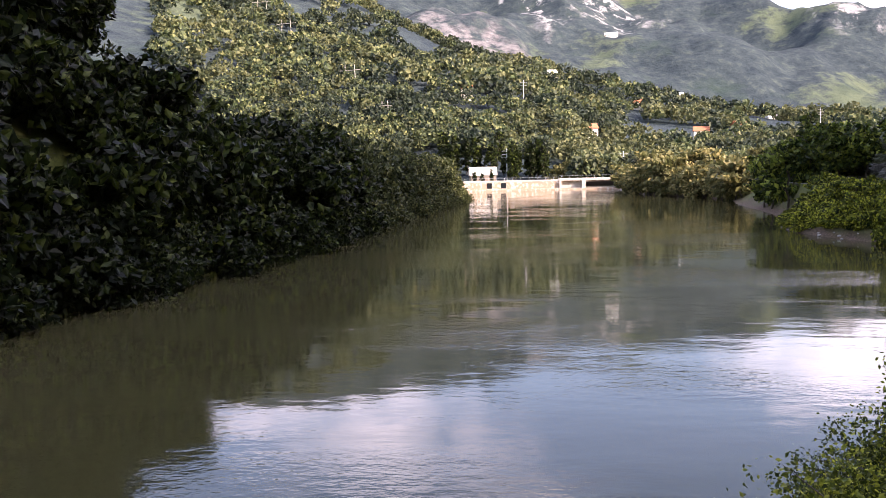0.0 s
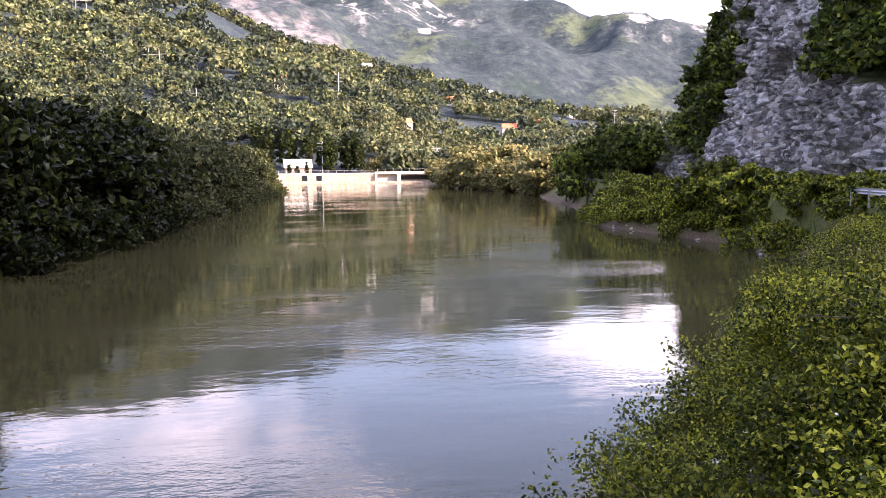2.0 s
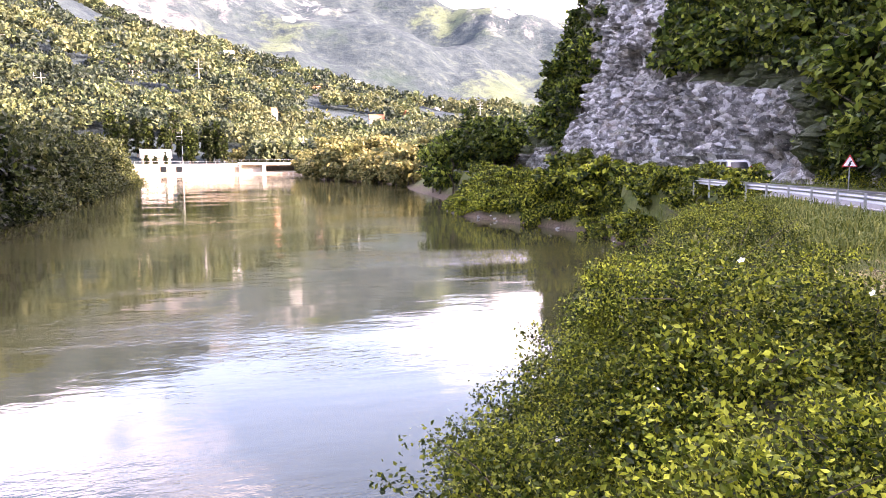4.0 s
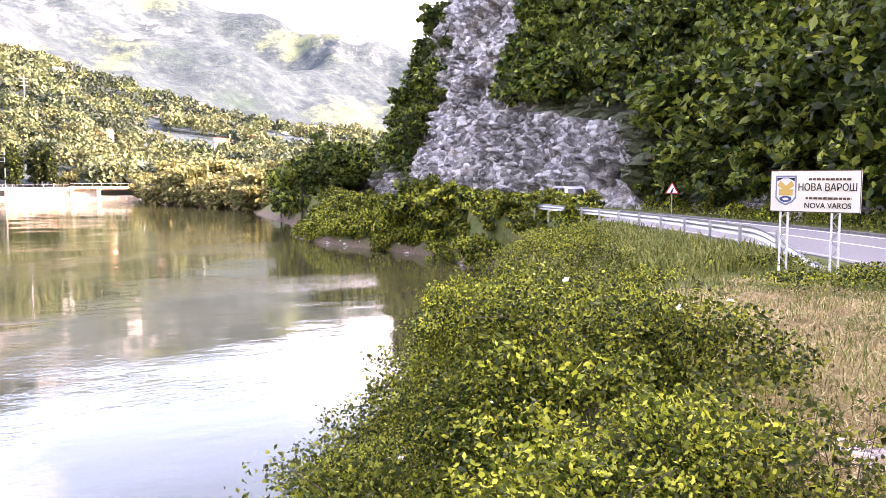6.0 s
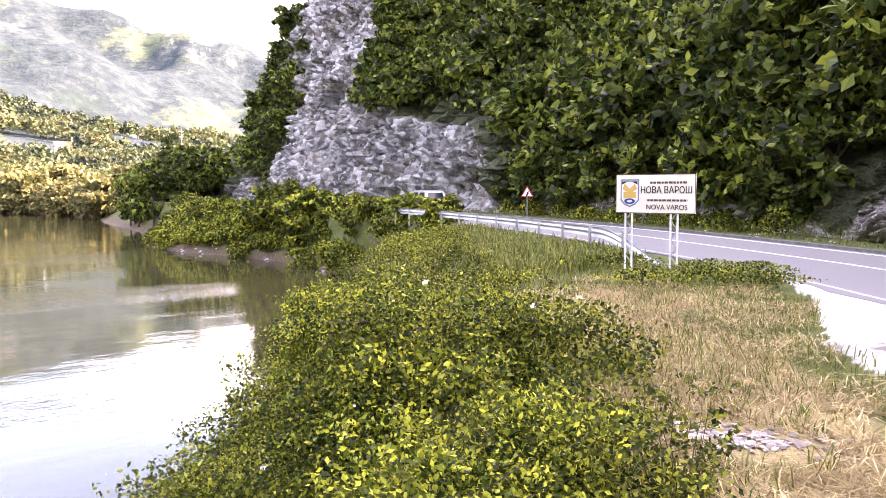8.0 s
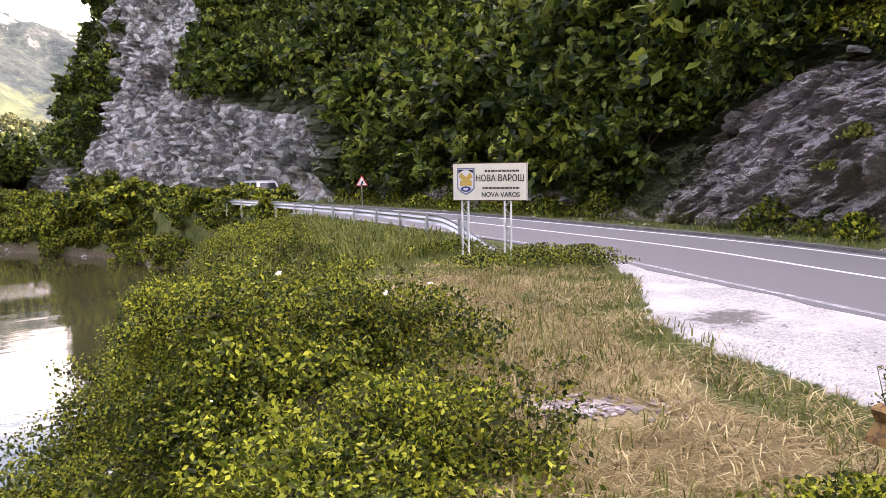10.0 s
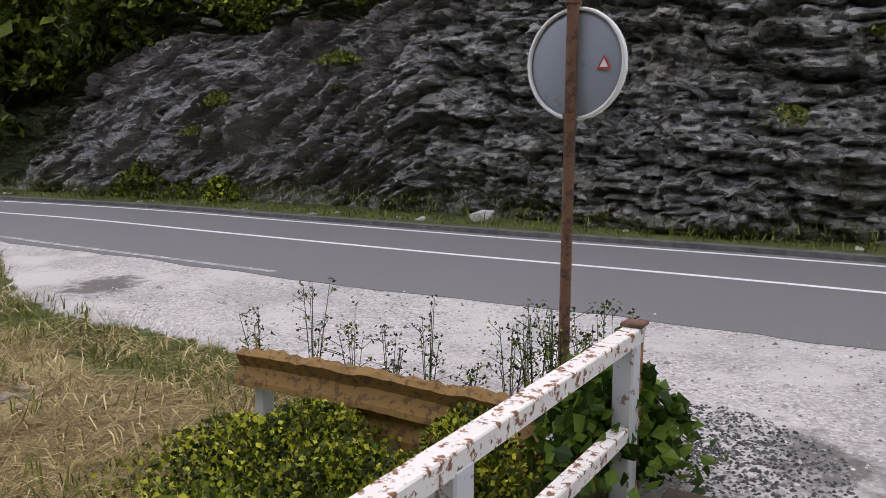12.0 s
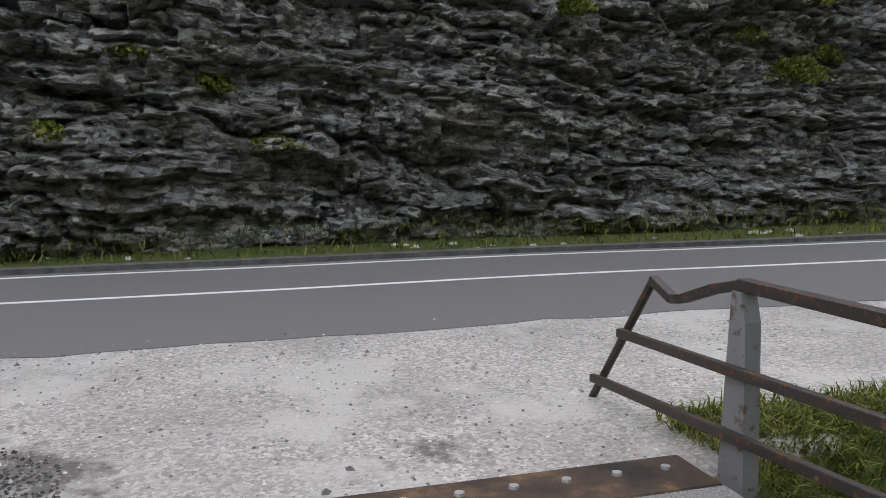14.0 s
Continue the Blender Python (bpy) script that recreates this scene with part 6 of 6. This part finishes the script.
weed_patch("nettle_clump", [(5.4, 0.9, -0.15, 0.42, 0.55), (5.0, 0.3, -0.15, 0.42, 0.5), (5.7, 0.5, -0.1, 0.36, 0.4), (4.6, 0.9, -0.2, 0.4, 0.6),
                            (4.9, -0.4, -0.1, 0.6, 0.35), (4.3, 0.2, -0.2, 0.5, 0.45)], M["leaf_bush"], 0.032, 2600, 0.5, "green nettles and bramble by the old barrier", 300)
weed_patch("vine_clump", [(5.05, -1.25, 0.1, 0.75, 0.22), (5.15, -1.45, 0.0, 0.55, 0.3), (4.85, -0.95, 0.0, 0.75, 0.25), (5.2, -1.1, 0.0, 0.7, 0.25)], M["leaf_vine"], 0.085, 320, 0.3, "wild vine with broad leaves round the railing post", 310)
weed_patch("roadside_herb", [(17.4, 10.0, -0.1, 0.34, 0.9), (16.2, 9.4, -0.1, 0.28, 1.0), (18.0, 9.2, -0.1, 0.3, 0.8), (15.2, 10.2, -0.1, 0.25, 0.9), (16.6, 8.2, -0.1, 0.25, 0.8), (17.6, 12.6, -0.1, 0.3, 0.9)], M["leaf_bush"], 0.045, 1100, 0.5, "low green herbs under the town sign", 320)


def tall_weed(x, y, z, h, seed, label):
    r = np.random.default_rng(seed)
    w = empty("tall_weed", pose(x, y, z))
    bm = bmesh.new()
    tips = []
    for i in range(5):
        a = r.uniform(0, 6.28)
        top = Vector((math.cos(a) * 0.16 * r.random(), math.sin(a) * 0.16 * r.random(), h * r.uniform(0.6, 1.0)))
        tube(bm, (0, 0, -0.05), top * 0.5 + Vector((0.01, 0, 0)), 0.005, 0.004, 4)
        tube(bm, top * 0.5 + Vector((0.01, 0, 0)), top, 0.004, 0.002, 4)
        tips.append(top)
        for j in range(5):
            q = top * r.uniform(0.45, 0.95)
            e = q + Vector((r.normal() * 0.06, r.normal() * 0.06, 0.05))
            tube(bm, q, e, 0.003, 0.002, 3)
            tips.append(e)
    part("stem", bm, M["leaf_wood"], w)
    c = np.array([t[:] for t in tips for _ in range(4)]) + r.normal(size=(len(tips) * 4, 3)) * 0.02
    low = np.array([(tips[i % len(tips)] * r.uniform(0.1, 0.8))[:] for i in range(20)]) + r.normal(size=(20, 3)) * 0.025
    c = np.concatenate([c, low])
    v, f = leaf_cards(c, np.tile([[0, 0, 0.5]], (len(c), 1)), 0.017, r, 1.8)
    mesh_object("seed_head", v, f, M["leaf_wood"], w)["kind"] = "stuff"
    tagged(w, label, "weed", "tall weeds by the old barrier")


for i, (x, y, h) in enumerate([(6.75, 0.95, 0.85), (6.55, 0.55, 0.95), (6.35, 0.25, 0.9), (6.2, 0.0, 0.7), (6.0, -0.25, 0.95), (5.9, -0.5, 0.5), (5.75, -0.75, 0.95), (5.65, -0.9, 1.0), (5.55, -1.05, 0.85), (5.95, -0.9, 0.8),
                               (6.5, -1.2, 0.75), (6.75, -1.25, 0.7), (6.6, -1.45, 0.6), (5.3, -1.3, 1.15), (5.35, -1.15, 1.0), (5.2, -1.2, 1.1), (5.45, -1.5, 0.7)]):
    tall_weed(x, y, -0.02, h, 400 + i, "tall thin seeding weed at the gravel's edge")


# ---- dog roses on the thicket ----
def flower(x, y, z, s, seed):
    r = np.random.default_rng(seed)
    fl = empty("dog_rose", pose(x, y, z, r.uniform(-40, 10), r.uniform(-40, 10), r.uniform(0, 360)))
    for i in range(5):
        a = i * 2 * math.pi / 5
        d, n = Vector((math.cos(a), math.sin(a), 0.25)), Vector((-math.sin(a), math.cos(a), 0))
        v = [Vector((0, 0, 0)), d * s * 0.6 + n * s * 0.42, d * s + n * s * 0.15, d * s - n * s * 0.15, d * s * 0.6 - n * s * 0.42]
        mesh_object("petal", v, [(0, 1, 2, 3, 4)], M["flower"], fl)
    bm = bmesh.new()
    bmesh.ops.create_icosphere(bm, subdivisions=1, radius=s * 0.22)
    part("flower_eye", bm, M["flower_yellow"], fl)
    tagged(fl, "white dog rose in bloom on the thicket", "flower", "dog roses")


rf = np.random.default_rng(77)
rose = [p for p in rest if 4.4 < p[0] < 9.6 and 4.4 < p[1] < 9.0]
for i in range(48):
    x, y, z, sc = rose[rf.integers(0, len(rose))]
    flower(x + rf.normal() * 0.35, y + rf.normal() * 0.35, z + (3.15 - 0.7 * rf.random() ** 2) * sc, rf.uniform(0.028, 0.042), 500 + i)

# ---- pebbles on the lay-by and tufts on the wall ----
rp = np.random.default_rng(91)
n = 16000
px, py = rp.uniform(2.5, 11.5, n), rp.uniform(-9.5, 3.5, n)
ok = inside(px, py, GRAVEL) & (line_distance(px, py, ROAD[::4]) < -2.55 - 0.35 * rp.random(n)) & (rp.random(n) < 0.25 + 1.2 * (fbm(px * 0.5, py * 0.5, seed=93) - 0.3))
px, py = px[ok], py[ok]
pz = np.array([ground_z(a, b) for a, b in zip(px, py)])
octa = np.array([(1, 0, 0), (0, 1, 0), (-1, 0, 0), (0, -1, 0), (0, 0, 0.7), (0, 0, -0.5)], float)
of = np.array([(0, 1, 4), (1, 2, 4), (2, 3, 4), (3, 0, 4), (1, 0, 5), (2, 1, 5), (3, 2, 5), (0, 3, 5)])
m = len(px)
sz = rp.uniform(0.006, 0.022, m) * (1 + (rp.random(m) < 0.05))
v = octa[None] * sz[:, None, None] * rp.uniform(0.6, 1.2, (m, 6, 1)) + np.stack([px, py, pz], 1)[:, None, :]
k = Mat("pebble", rough=0.85)
k.colour(k.ramp(k.island(), [(0.0, (0.10, 0.10, 0.10)), (0.5, (0.34, 0.33, 0.31)), (1.0, (0.66, 0.64, 0.60))]))
tagged(mesh_object("pebbles", v.reshape(-1, 3), (of[None] + np.arange(m)[:, None, None] * 6).reshape(-1, 3), k.m), "loose grey and pale pebbles on the gravel", "gravel", kind="stuff")
n = 2600
a, r = rp.uniform(0, 6.28, n), rp.random(n) ** 0.7
px, py = 5.5 + np.cos(a) * r * 0.95, -2.0 + np.sin(a) * r * 0.75
sz = rp.uniform(0.008, 0.024, n)
pz = np.array([ground_z(a, b) for a, b in zip(px, py)])
v = octa[None] * sz[:, None, None] * rp.uniform(0.6, 1.2, (n, 6, 1)) + np.stack([px, py, pz], 1)[:, None, :]
k = Mat("dark_chipping", rough=0.8)
k.colour(k.ramp(k.island(), [(0.0, (0.02, 0.02, 0.02)), (0.7, (0.09, 0.088, 0.085)), (1.0, (0.34, 0.33, 0.31))]))
tagged(mesh_object("dark_chippings", v.reshape(-1, 3), (of[None] + np.arange(n)[:, None, None] * 6).reshape(-1, 3), k.m), "dark stone chippings beside the railing post", "gravel", kind="stuff")

for i in range(26):
    s = rp.uniform(S_of(-20), S_of(9))
    vv = rp.uniform(2.0, 7.2)
    o, z, _ = hill_profile(np.array(s), np.array(vv))
    p = road_at(np.array(s)) + normal_at(np.array(s)) * (float(o) - 0.05 - float(rock_relief(np.array([s]), np.array([vv]))[0]))
    weed_patch("ledge_tuft", [(float(p[0]), float(p[1]), float(z) - 0.1, rp.uniform(0.25, 0.6), rp.uniform(0.3, 0.7))], M["grass_green"], 0.10, 420, 0.4, "mossy tuft growing on a rock ledge", 700 + i)
for i in range(24):
    s = rp.uniform(S_of(6), S_of(40))
    p = road_at(np.array(s)) + normal_at(np.array(s)) * rp.uniform(4.6, 6.4)
    weed_patch("verge_bush", [(float(p[0]), float(p[1]), 0.0, rp.uniform(0.5, 1.3), rp.uniform(0.5, 0.9))], M["leaf_bush"], 0.12, 520, 0.4, "small green bush at the foot of the slope", 760 + i)
